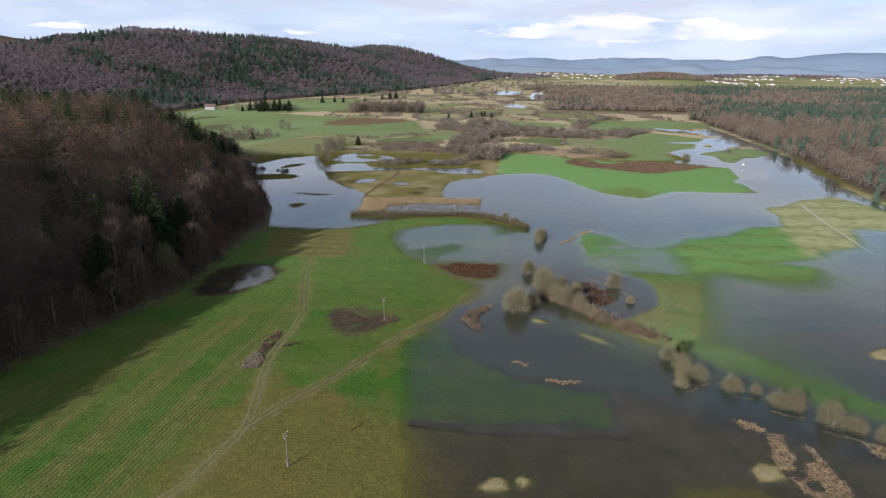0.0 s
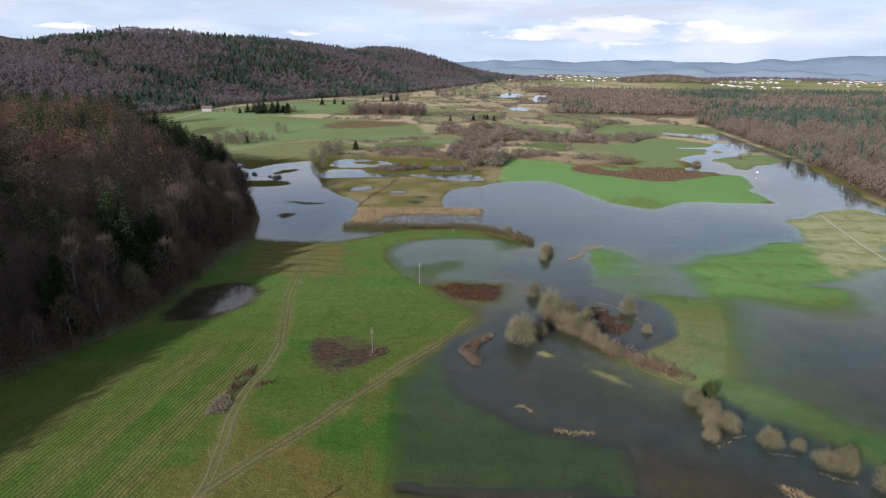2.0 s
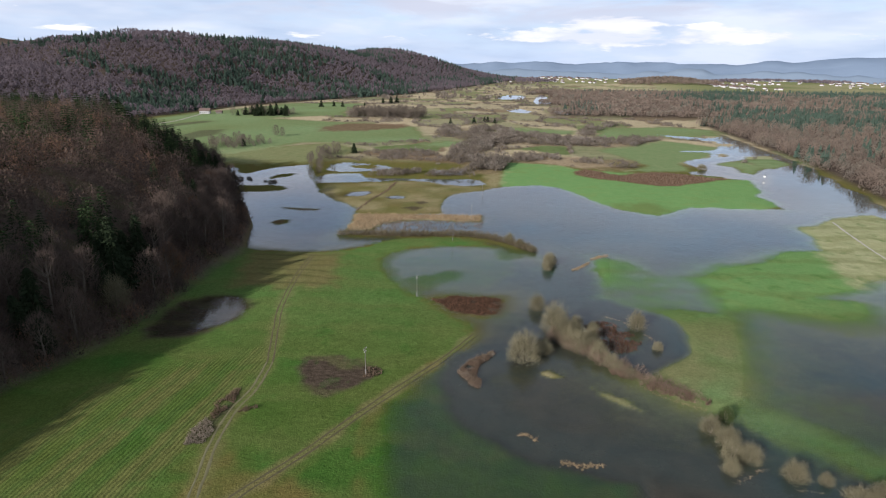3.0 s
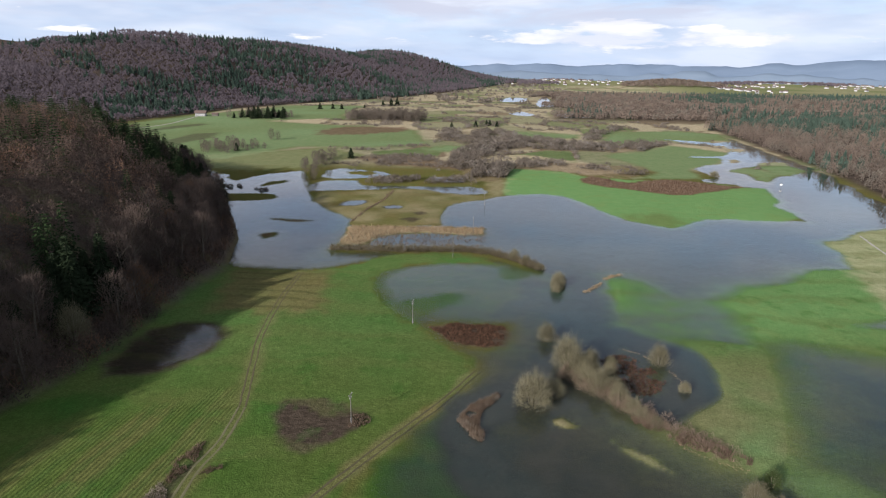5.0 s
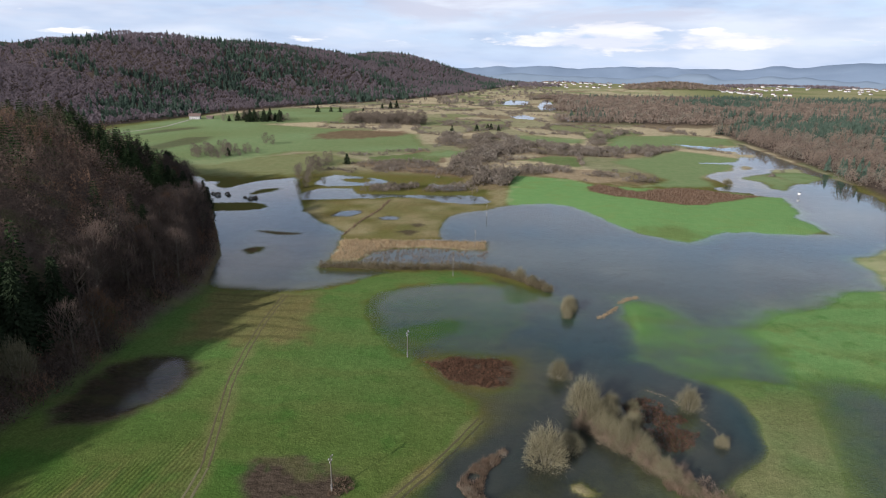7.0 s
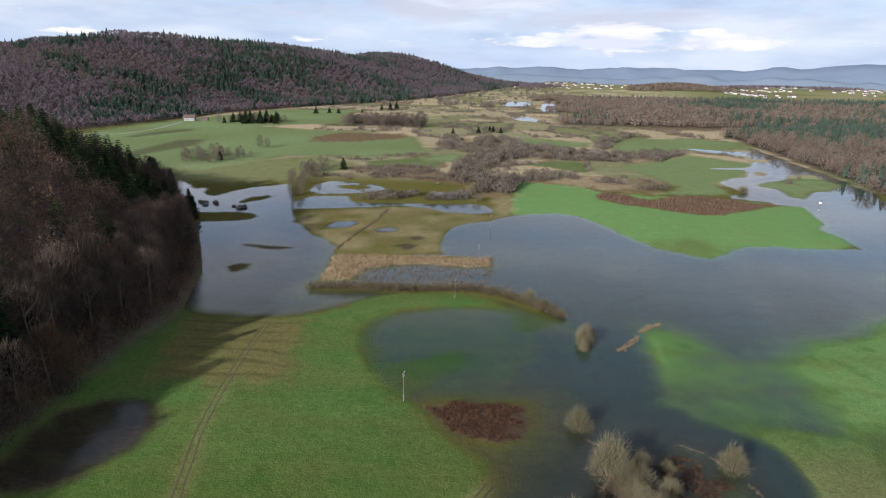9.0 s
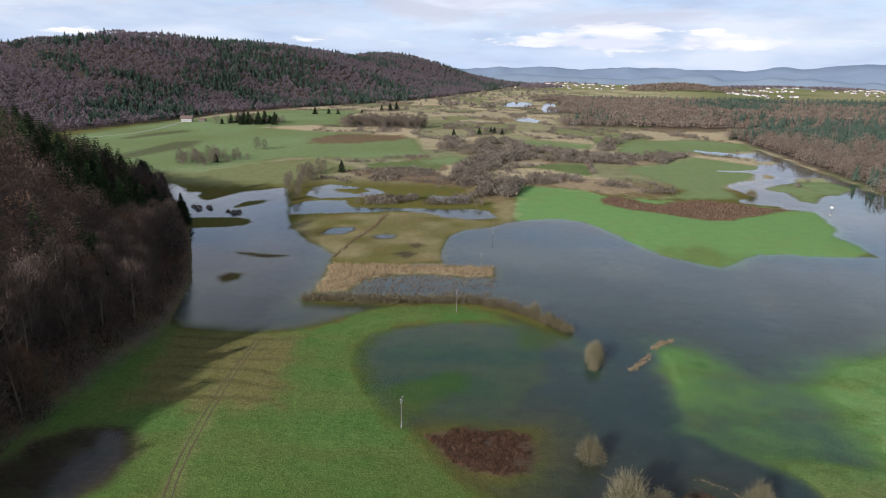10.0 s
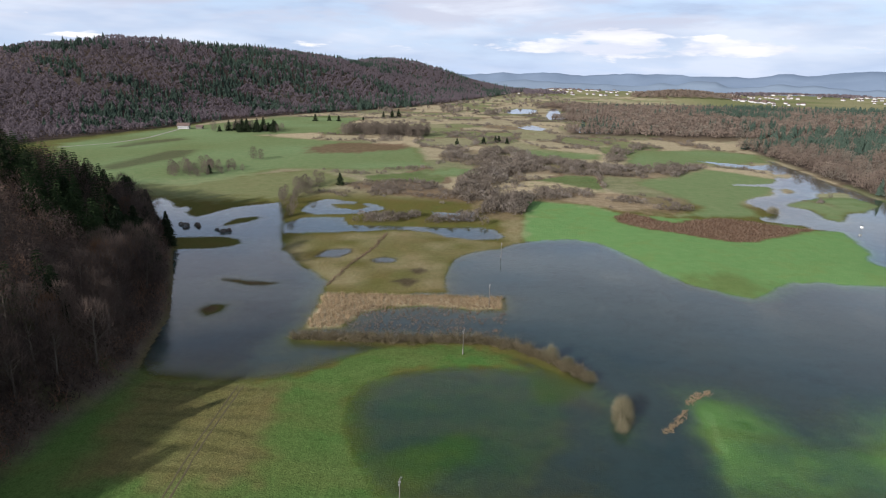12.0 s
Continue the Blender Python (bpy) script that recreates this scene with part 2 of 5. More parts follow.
MAT = {
    "ground": ground_material(),
    "water": water_material(),
    "willow_bark": tinted("pale_willow_bark", (0.14, 0.125, 0.090), (0.26, 0.235, 0.175), scale=1.0),
    "bark": tinted("grey_bark", (0.055, 0.045, 0.036), (0.16, 0.14, 0.11)),
    "twig": tinted("bare_brown_twigs", (0.046, 0.037, 0.033), (0.150, 0.113, 0.092), through_light=0.4, own_share=0.75),
    "twig_field": tinted("bare_field_twigs", (0.070, 0.058, 0.046), (0.150, 0.126, 0.102)),
    "twig_orange": tinted("russet_leaves", (0.095, 0.052, 0.030), (0.185, 0.108, 0.062)),
    "willow": tinted("grey_willow_twigs", (0.084, 0.077, 0.047), (0.185, 0.166, 0.104)),
    "needle": tinted("spruce_needles", (0.014, 0.021, 0.012), (0.029, 0.041, 0.021)),
    # far woods: twig and needle colours paled and blued to carry distance haze
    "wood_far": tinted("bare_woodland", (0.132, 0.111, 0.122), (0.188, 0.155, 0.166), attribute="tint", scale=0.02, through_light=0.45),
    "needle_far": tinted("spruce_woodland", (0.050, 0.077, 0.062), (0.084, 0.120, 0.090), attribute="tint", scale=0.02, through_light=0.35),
    "needle_spur": tinted("slope_spruce_needles", (0.014, 0.025, 0.011), (0.034, 0.052, 0.022), attribute="tint", scale=0.1),
    "wood_spur": tinted("bare_slope_wood", (0.040, 0.032, 0.028), (0.162, 0.116, 0.092), attribute="tint", scale=0.05, through_light=0.4, odd=(0.155, 0.094, 0.062), own_share=0.75),
    "wood_east": tinted("bare_riverside_wood", (0.125, 0.098, 0.078), (0.255, 0.200, 0.158), attribute="tint", scale=0.03, through_light=0.4, odd=(0.17, 0.15, 0.12), own_share=0.75),
    "shrub": tinted("bare_shrubs", (0.110, 0.094, 0.076), (0.225, 0.188, 0.150), attribute="tint", scale=0.05, through_light=0.4, odd=(0.22, 0.195, 0.165)),
    "reed": tinted("dry_reeds", (0.150, 0.110, 0.066), (0.310, 0.232, 0.140), attribute="tint", scale=0.3),
    "thicket": tinted("brown_willow_shoots", (0.100, 0.074, 0.054), (0.200, 0.150, 0.108), attribute="tint", scale=0.4),
    "evergreen": tinted("dark_green_leaves", (0.030, 0.044, 0.016), (0.060, 0.080, 0.030)),
    "reed_dark": tinted("dark_russet_reeds", (0.026, 0.016, 0.012), (0.135, 0.076, 0.048), attribute="tint", scale=0.4, own_share=0.7),
    "hedge": tinted("olive_hedge_twigs", (0.088, 0.074, 0.046), (0.190, 0.158, 0.100), attribute="tint", scale=0.3, through_light=0.3),
    "gravel": tinted("pale_lane_gravel", (0.24, 0.228, 0.190), (0.37, 0.35, 0.30), scale=0.6),
    "reed_rust": tinted("rusty_reeds", (0.060, 0.042, 0.030), (0.180, 0.130, 0.092), attribute="tint", scale=0.3),
    "dirt": tinted("pale_track_dirt", (0.085, 0.080, 0.041), (0.165, 0.154, 0.088), scale=0.8),
    "ash": tinted("grey_dead_brush", (0.120, 0.100, 0.074), (0.250, 0.212, 0.168), attribute="tint", scale=0.5),
    "hide": tinted("white_painted_boards", (0.6, 0.6, 0.58), (0.75, 0.75, 0.73), scale=2.0),
    "dirt_dark": tinted("damp_track_dirt", (0.058, 0.052, 0.028), (0.105, 0.092, 0.052), scale=0.8),
    "pole": tinted("weathered_pole_wood", (0.090, 0.082, 0.070), (0.155, 0.145, 0.125), scale=3.0),
    "concrete": tinted("pale_concrete", (0.14, 0.135, 0.125), (0.21, 0.20, 0.19), scale=4.0),
    "ceramic": tinted("white_insulator", (0.26, 0.26, 0.25), (0.36, 0.36, 0.34), 0.3, spec=0.5),
    "plaster": tinted("white_plaster", (0.32, 0.32, 0.315), (0.46, 0.455, 0.445), scale=0.4),
    "tile": tinted("brown_roof_tiles", (0.080, 0.058, 0.050), (0.150, 0.112, 0.095), scale=0.6),
    "glass": tinted("dark_window_glass", (0.02, 0.025, 0.03), (0.04, 0.045, 0.05), 0.1, spec=0.6),
    # distant ranges: the blue of hazy air is put into their base colours
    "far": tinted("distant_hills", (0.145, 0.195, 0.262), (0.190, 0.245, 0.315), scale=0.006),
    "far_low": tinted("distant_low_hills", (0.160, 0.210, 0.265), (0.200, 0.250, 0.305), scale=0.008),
}

# ---- the plan, in metres ----
PLAN = {}
PLAN["flood"] = [(-40, -150), (-11.4, 103.7), (-20, 200), (-60, 290), (-130, 290), (-190, 380), (-215, 560), (-166, 503), (-160, 518), (-152, 535),
    (-137, 547), (-128, 554), (-115, 516), (-108, 488), (-94, 442), (-80, 419), (-69, 407), (-60, 395), (-59, 382), (-55, 378), (-30, 381), (-10, 386),
    (-11, 413), (-8, 431), (3, 447), (15, 453), (23, 463), (31, 467), (41, 473), (57, 477), (71, 471), (80, 455), (87, 432), (93, 415), (99, 404),
    (110, 395), (118, 390), (126, 396), (134, 405), (145, 413), (158, 414), (169, 412), (186, 411), (196, 413), (202, 411), (202, 423), (203, 437),
    (203, 457), (217, 471), (231, 495), (231, 506), (301, 514), (800, 420), (800, -150)]
PLAN["river"] = [(211, 515), (208, 526), (199, 529), (188, 535), (188, 543), (205, 555), (204, 578), (202, 598), (216, 616), (237, 628), (246, 644),
    (254, 668), (226, 672), (264, 683), (289, 729), (298, 765), (283, 770), (270, 779), (245, 828), (294, 795), (319, 807), (363, 921), (349, 971),
    (403, 976), (348, 821), (326, 725), (318, 659), (317, 609), (320, 547), (294, 473), (207, 444), (224, 511)]
PLAN["river_isle"] = [(234, 596), (251, 608), (267, 619), (281, 642), (302, 647), (300, 628), (299, 597), (272, 569), (259, 567), (240, 539),
    (234, 547), (240, 574), (231, 586)]
PLAN["river_islet"] = [(256, 655), (266, 662), (262, 646), (251, 635)]
PLAN["river_far_isle"] = [(294, 737), (308, 745), (304, 732), (291, 717)]
PLAN["field_tip_pool"] = [(205, 457), (226, 482), (236, 487), (211, 431), (203, 426)]
PLAN["meadow"] = [(-420, -150), (-10.3, 86.6), (-11.4, 103.7), (-11.5, 111.1), (-10.7, 119), (-13.5, 125.4), (-16.4, 133.7), (-17.7, 143.1),
    (-21.5, 154.4), (-21.9, 165.4), (-19, 174.3), (-11.6, 182.5), (-12.8, 187.6), (-7.2, 193.4), (-2.7, 199.9), (0.1, 207.4), (5.7, 217.5),
    (5.1, 226.7), (-0.4, 232), (-5.9, 239.8), (-9, 246.2), (-14.7, 252.4), (-21.1, 258.7), (-27.3, 269.6), (-32.2, 283), (-34, 297.3), (-30.3, 307.1),
    (-20.7, 314.5), (-7, 319.1), (9.5, 319.7), (18.9, 318.3), (16.7, 319.2), (12.8, 325.9), (4, 331), (-7, 332), (-24, 332), (-31.3, 328.1),
    (-40.5, 318.5), (-46.2, 312.7), (-54.7, 306.4), (-62.2, 303.7), (-73.5, 302.9), (-82.4, 304.2), (-89.7, 305.4), (-97.4, 307.3), (-118.1, 313),
    (-200, 330), (-420, 330)]
PLAN["meadow_pond"] = [(-97, 209), (-90.5, 210.7), (-82.7, 214.2), (-76.8, 220.5), (-73, 229), (-72.6, 236), (-75.5, 243), (-80, 247.6), (-86, 249.2), (-93, 247.8), (-99, 243), (-102, 232), (-102, 217)]
PLAN["east_shoal"] = [(51.5, 277.6), (57.2, 292), (68.5, 299.7), (72.9, 288), (73.7, 274.3), (82.6, 268.7), (88.3, 270.7), (104.4, 280.3),
    (116.7, 292.2), (139.8, 301.5), (156, 318.5), (176, 323), (185, 344), (187, 368), (201, 372), (219, 390), (248, 400), (252, 384), (256, 349),
    (256.7, 307.8), (233.3, 315), (215.6, 324.1), (206.5, 317.9), (197.3, 296.5), (189.3, 286.6), (171.3, 282), (159.6, 270.2), (137.4, 261),
    (136.8, 257), (150.9, 254), (148.9, 244.5), (143.2, 239.5), (133.1, 237.7), (116.5, 246.5), (105.9, 249.5), (97.9, 240.7), (93, 221.4),
    (84.8, 199.5), (78.7, 185.5), (73.5, 176.2), (67.3, 175.9), (61.1, 178.5), (57.4, 184.6), (52.1, 193.3), (56.2, 200.7), (63.6, 207.8),
    (72.6, 217.6), (76.2, 229.8), (72.5, 240.8), (61.6, 254.8)]
PLAN["reed_strip"] = [(-59, 379), (-44, 379), (-16, 380), (13, 380), (13, 368), (2, 367), (-15, 370), (-31, 367), (-40, 361), (-46, 346), (-57, 344),
    (-58, 363)]
PLAN["hedge_bank"] = [(-59, 335), (-52, 337), (-34, 336), (-13, 338), (6, 339), (15, 335), (24, 329.3), (30.2, 321.8), (37.7, 314.9), (38.4, 310.1),
    (35, 309.9), (26.8, 316.3), (19.8, 324.1), (12.9, 328.4), (4, 331), (-13, 333), (-26, 332), (-40, 334), (-55, 333)]
PLAN["lake_isle_a"] = [(-171, 449), (-151, 457), (-133, 459), (-123, 456), (-119, 449), (-122, 442), (-131, 439), (-147, 435), (-162, 432)]
PLAN["lake_isle_b"] = [(-143, 487), (-139, 501), (-130, 508), (-127, 505), (-133, 493), (-140, 484)]
PLAN["lake_isle_c"] = [(-101, 358), (-99, 362), (-95, 362), (-94, 357), (-97, 353)]
PLAN["lake_isle_d"] = [(-106, 393), (-102, 393), (-94, 390), (-82, 390), (-85, 387), (-95, 388), (-104, 390)]
PLAN["pond_north"] = [(-108, 527), (-110, 555), (-101, 568), (-82, 563), (-63, 554), (-54, 539), (-68, 525), (-96, 518)]
PLAN["pond_isle"] = [(-91, 550), (-73, 554), (-66, 546), (-74, 536), (-87, 540)]
PLAN["pond_channel"] = [(-109, 490), (-103, 508), (-94, 514), (-77, 513), (-70, 496), (-43, 495), (-16, 496), (7, 497), (17, 492), (21, 479),
    (17, 471), (6, 467), (-12, 473), (-25, 483), (-42, 486), (-60, 480), (-85, 475), (-103, 470)]
PLAN["pond_east"] = [(-24, 536), (-11, 533), (6, 541), (4, 513), (-10, 514), (-21, 520)]
PLAN["puddle_0"] = [(-75, 429), (-73, 442), (-60, 445), (-58, 439), (-63, 429)]
PLAN["puddle_1"] = [(-47, 427), (-41, 433), (-34, 430), (-35, 424), (-44, 422)]
PLAN["puddle_2"] = [(-27, 412), (-22, 416), (-19, 412), (-23, 407)]
PLAN["puddle_3"] = [(-34, 395), (-28, 400), (-21, 398), (-26, 391)]
PLAN["shore_pool"] = [(-191, 522), (-187, 530), (-179, 527), (-176, 513), (-184, 510)]
PLAN["far_pool_a"] = [(80, 1603), (124, 1757), (174, 1728), (154, 1589), (102, 1551)]
PLAN["far_pool_b"] = [(168, 1518), (219, 1821), (235, 1827), (199, 1444), (184, 1378), (159, 1400)]
PLAN["far_pool_c"] = [(162, 1176), (196, 1228), (237, 1175), (221, 1123), (177, 1121)]
PLAN["far_pool_d"] = [(82, 1197), (111, 1251), (131, 1188), (118, 1144), (92, 1157)]
PLAN["pond_shoal"] = [(-27.4, 270.6), (-32.9, 294.3), (-24.6, 307.5), (-2.2, 314.6), (18.6, 314.1), (30.7, 308.4), (24.6, 279.2), (13.8, 264.1),
    (-1, 258.8), (-11, 258.1)]
PLAN["pond_shoal_green"] = [(-20.4, 268.7), (-13.4, 277.5), (-1.5, 281.5), (3.6, 278.7), (-1.2, 270), (-8.3, 258.3), (-13.6, 255.8)]
PLAN["near_shoal"] = [(-2, 197), (-12, 182), (-19, 169), (-22, 158), (-20, 146), (-17, 134), (-6, 130.5), (13, 130), (39, 129), (41.5, 148), (30, 151), (15, 157), (8, 166), (3, 180)]
PLAN["shoal_stripe"] = [(71.8, 178.9), (80.9, 179.3), (88.2, 168.1), (98, 158.3), (98.5, 150.5), (91.5, 151.7), (80.1, 160.8), (70.8, 171.1)]
PLAN["shoal_south"] = [(38.7, 102.5), (46.6, 109.5), (57.2, 112.6), (64.4, 110.2), (70.3, 103.6), (50.5, 91.3), (35.2, 90.8)]
PLAN["shoal_spot_a"] = [(5.2, 107.7), (7.7, 110.9), (10.9, 110.4), (10.5, 107.4), (6.4, 106.7)]
PLAN["shoal_spot_b"] = [(12.5, 110.5), (14.4, 111.7), (15.8, 110.2), (14, 108)]
PLAN["shoal_spot_c"] = [(64.6, 115.7), (68.2, 118.2), (70.7, 116.9), (70.6, 113.1), (65.3, 112)]
PLAN["shoal_spot_d"] = [(125.6, 173.4), (133.2, 176.4), (138.3, 175.8), (131.9, 166.4), (125.8, 169.7)]
PLAN["shoal_spot_e"] = [(25.4, 194.6), (28.1, 195.7), (30.5, 192.3), (27.8, 190.8), (25.1, 192.6)]
PLAN["shoal_spot_f"] = [(38.4, 185.9), (45.6, 180.7), (48.7, 175.2), (44.8, 177)]
PLAN["shoal_mid"] = [(50.7, 277.5), (68.7, 253.7), (75.6, 220.6), (74.4, 181.1), (97.7, 234), (100.8, 255.3), (117.4, 248.7), (106.1, 222),
    (76.8, 173.2), (101, 142.1), (113.6, 148.2), (110.9, 182.6), (88.9, 190.3)]
PLAN["field_lime"] = [(41, 578), (68, 571), (87, 568), (96, 546), (133, 532), (199, 527), (209, 512), (241, 522), (257, 507), (262, 470), (179, 401),
    (115, 385), (92, 411), (71, 468), (29, 468)]
PLAN["rust_patch"] = [(93, 534), (105, 547), (116, 533), (126, 519), (143, 530), (161, 538), (180, 533), (198, 520), (211, 516), (183, 496),
    (157, 479), (144, 479), (121, 495), (102, 506), (93, 518)]
PLAN["plough_a"] = [(-327, 675), (-320, 794), (-296, 808), (-284, 755), (-308, 656)]
PLAN["plough_b"] = [(-393, 809), (-389, 866), (-364, 917), (-348, 901), (-379, 812)]
PLAN["plough_c"] = [(-185, 852), (-160, 905), (-76, 911), (-69, 866), (-117, 815), (-173, 804)]
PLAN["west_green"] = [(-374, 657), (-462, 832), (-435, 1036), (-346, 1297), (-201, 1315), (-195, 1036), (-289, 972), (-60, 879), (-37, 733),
    (-97, 698), (-168, 692), (-207, 601), (-267, 592)]
PLAN["west_olive"] = [(-275, 588), (-243, 612), (-200, 649), (-166, 671), (-140, 693), (-87, 640), (-108, 606), (-132, 562), (-200, 552), (-250, 560)]
PLAN["lime_worn"] = [(95, 412), (118, 424), (134, 408), (128, 396), (118, 390), (104, 398)]
PLAN["shoal_north"] = [(19.7, 313), (30, 313), (30.4, 304), (24, 296), (18.3, 298)]
PLAN["mid_green_a"] = [(20, 852), (89, 893), (148, 852), (142, 805), (79, 806), (19, 822)]
PLAN["mid_green_b"] = [(-40, 698), (-16, 726), (6, 715), (-4, 672), (-34, 674)]
PLAN["east_green_a"] = [(167, 809), (206, 900), (278, 915), (343, 890), (325, 817), (245, 802), (192, 747), (156, 755)]
PLAN["east_green_b"] = [(139, 667), (230, 761), (279, 709), (240, 631), (198, 593), (193, 547), (136, 540), (165, 569), (153, 619)]
PLAN["marsh_tan"] = [(-190, 1249), (-99, 1743), (406, 2815), (378, 1423), (347, 964), (189, 914), (148, 852), (21, 896), (-47, 893), (-71, 1025)]
PLAN["tan_south"] = [(14, 647), (63, 663), (117, 614), (136, 562), (103, 552), (43, 603), (21, 589)]
PLAN["tan_corner"] = [(20, 459), (31, 469), (36, 527), (27, 526), (19, 503)]
PLAN["olive_field"] = [(-92, 437), (-95, 464), (-60, 477), (-22, 487), (12, 464), (23, 460), (-8, 431), (-10, 387), (-57, 379), (-61, 395)]
PLAN["mud_patch"] = [(-45.3, 197.9), (-43.4, 200.2), (-34.4, 201.7), (-28.7, 200), (-23.5, 197), (-21.8, 191), (-23.7, 188), (-27, 181.5),
    (-33, 177.9), (-39.1, 179.2), (-42.5, 186)]
PLAN["log_heap"] = [(-60.5, 155.1), (-61.2, 162), (-59.6, 173.4), (-57.8, 180.9), (-56, 179.7), (-55.5, 171.6), (-56.5, 160.4), (-56.5, 155.3)]
PLAN["rust_reeds"] = [(-8.4, 250.1), (-0.9, 252.9), (16.7, 250.5), (16.7, 244.1), (14.1, 236.9), (9.1, 233.9), (2.7, 236.2), (-3.1, 241)]
PLAN["furrows"] = [(-87.3, 257.3), (-94.8, 305.4), (-51.1, 303.5), (-48.7, 274), (-44.9, 258)]
PLAN["mown"] = [(-68.7, 101.7), (-102.4, 100.5), (-121.3, 123.7), (-90.4, 187.1), (-58.5, 203.3), (-56, 179.7), (-58.4, 153.6), (-62.2, 121.4)]
PLAN["olive_near"] = [(-66, 90), (-61, 125), (-58, 146), (-54, 152), (-45, 146), (-36.7, 144), (-30, 143), (-17, 134), (-8.4, 119.1), (-8.3, 86.7)]
PLAN["dark_grass"] = [(-31.3, 145.4), (-26.1, 161.7), (-22.4, 161.8), (-17.1, 133.7), (-24, 137.3)]
PLAN["peninsula_tan"] = [(174.5, 323), (187, 368), (221, 395), (254, 404), (256.7, 307.8), (231, 311.6), (212.6, 321.6), (190.1, 284.8),
    (162.2, 270.3), (163.6, 292.8)]
PLAN["shrub_a"] = [(-102, 622), (-65, 649), (-36, 640), (0, 597), (8, 558), (-20, 573), (-62, 588)]
PLAN["shrub_b"] = [(-12, 584), (0, 673), (39, 746), (75, 772), (71, 733), (35, 679), (18, 611), (35, 561), (32, 519), (11, 516), (8, 549)]
PLAN["shrub_c"] = [(43, 603), (59, 628), (79, 620), (103, 590), (130, 584), (150, 558), (130, 544), (103, 552), (68, 575), (41, 582)]
PLAN["shrub_d"] = [(-35, 794), (-19, 871), (47, 868), (99, 776), (149, 747), (221, 767), (248, 803), (230, 761), (181, 693), (137, 695), (62, 698),
    (11, 723)]
PLAN["shrub_e"] = [(140, 784), (181, 912), (222, 963), (230, 940), (182, 859), (148, 765)]
PLAN["shrub_f"] = [(-73, 514), (-45, 517), (-11, 529), (8, 532), (7, 513), (-17, 504), (-70, 499)]
PLAN["trees_bank"] = [(-130, 564), (-132, 600), (-123, 634), (-115, 641), (-111, 603), (-117, 560), (-104, 481)]
PLAN["trees_g"] = [(-252, 641), (-259, 677), (-247, 696), (-200, 694), (-198, 674), (-228, 628)]
PLAN["shrub_h"] = [(7, 501), (42, 592), (34, 527), (17, 510)]


def signed(poly, x, y, reach=40.0):
    """Distance to a closed outline, negative inside; reach where it is farther away than that."""
    a = np.array(poly, float)
    out = np.full(x.shape, reach)
    near = np.nonzero((x > a[:, 0].min() - reach) & (x < a[:, 0].max() + reach) & (y > a[:, 1].min() - reach) & (y < a[:, 1].max() + reach))[0]
    if not len(near):
        return out
    px, py = x[near], y[near]
    best, inside = np.full(px.shape, 1e12), np.zeros(px.shape, bool)
    for (ax, ay), (bx, by) in zip(a, np.roll(a, -1, 0)):
        dx, dy = bx - ax, by - ay
        t = np.clip(((px - ax) * dx + (py - ay) * dy) / max(dx * dx + dy * dy, 1e-9), 0, 1)
        best = np.minimum(best, (px - ax - t * dx) ** 2 + (py - ay - t * dy) ** 2)
        if ay != by:
            inside ^= ((ay > py) != (by > py)) & (px < dx * (py - ay) / dy + ax)
    d = np.sqrt(best)
    out[near] = np.where(inside, -d, np.minimum(d, reach))
    return out


LATTICE = np.random.RandomState(3).rand(256, 256)


def rough(x, y, scale, shift=0.0):
    """Smooth noise between -1 and 1, with features of that many metres."""
    u, v = x / scale + 17.3 + shift * 31.7, y / scale + 5.1 + shift * 12.9
    i, j = np.floor(u).astype(int), np.floor(v).astype(int)
    f, g = u - i, v - j
    f, g = f * f * (3 - 2 * f), g * g * (3 - 2 * g)
    k = LATTICE[i % 256, j % 256] * (1 - f) * (1 - g) + LATTICE[(i + 1) % 256, j % 256] * f * (1 - g)
    k = k + LATTICE[i % 256, (j + 1) % 256] * (1 - f) * g + LATTICE[(i + 1) % 256, (j + 1) % 256] * f * g
    return 2 * k - 1


def smooth(v, a, b):
    t = np.clip((v - a) / (b - a), 0, 1)
    return t * t * (3 - 2 * t)


SPUR = [(-98, 302), (-109, 350), (-125, 387), (-144, 427), (-165, 470), (-200, 500), (-330, 560), (-600, 520), (-600, -200), (-190, -150),
        (-141, 20), (-132, 90), (-125, 152), (-119, 172), (-109, 198), (-105, 225), (-103, 250), (-101, 280)]
EAST_WOOD = [(262, 350), (280, 445), (300, 535), (316, 606), (324, 695), (338, 841), (352, 975), (1500, 1500), (1500, 250), (300, 250)]
# foot and crest of the long wooded hill: y, foot x, crest x, crest height
HILL = np.array([(300, -700, -1300, 60), (700, -530, -1050, 70), (855, -494, -960, 74), (1052, -443, -920, 80), (1205, -417, -881, 80), (1339, -358, -830, 104),
                 (1636, -175, -753, 128), (2011, -40, -606, 124), (2246, 20, -499, 118), (2469, 80, -400, 98), (2700, 140, -360, 112), (2900, 190, -320, 124),
                 (3050, 235, -90, 60), (3300, 300, 60, 22), (3600, 340, 100, 6)])


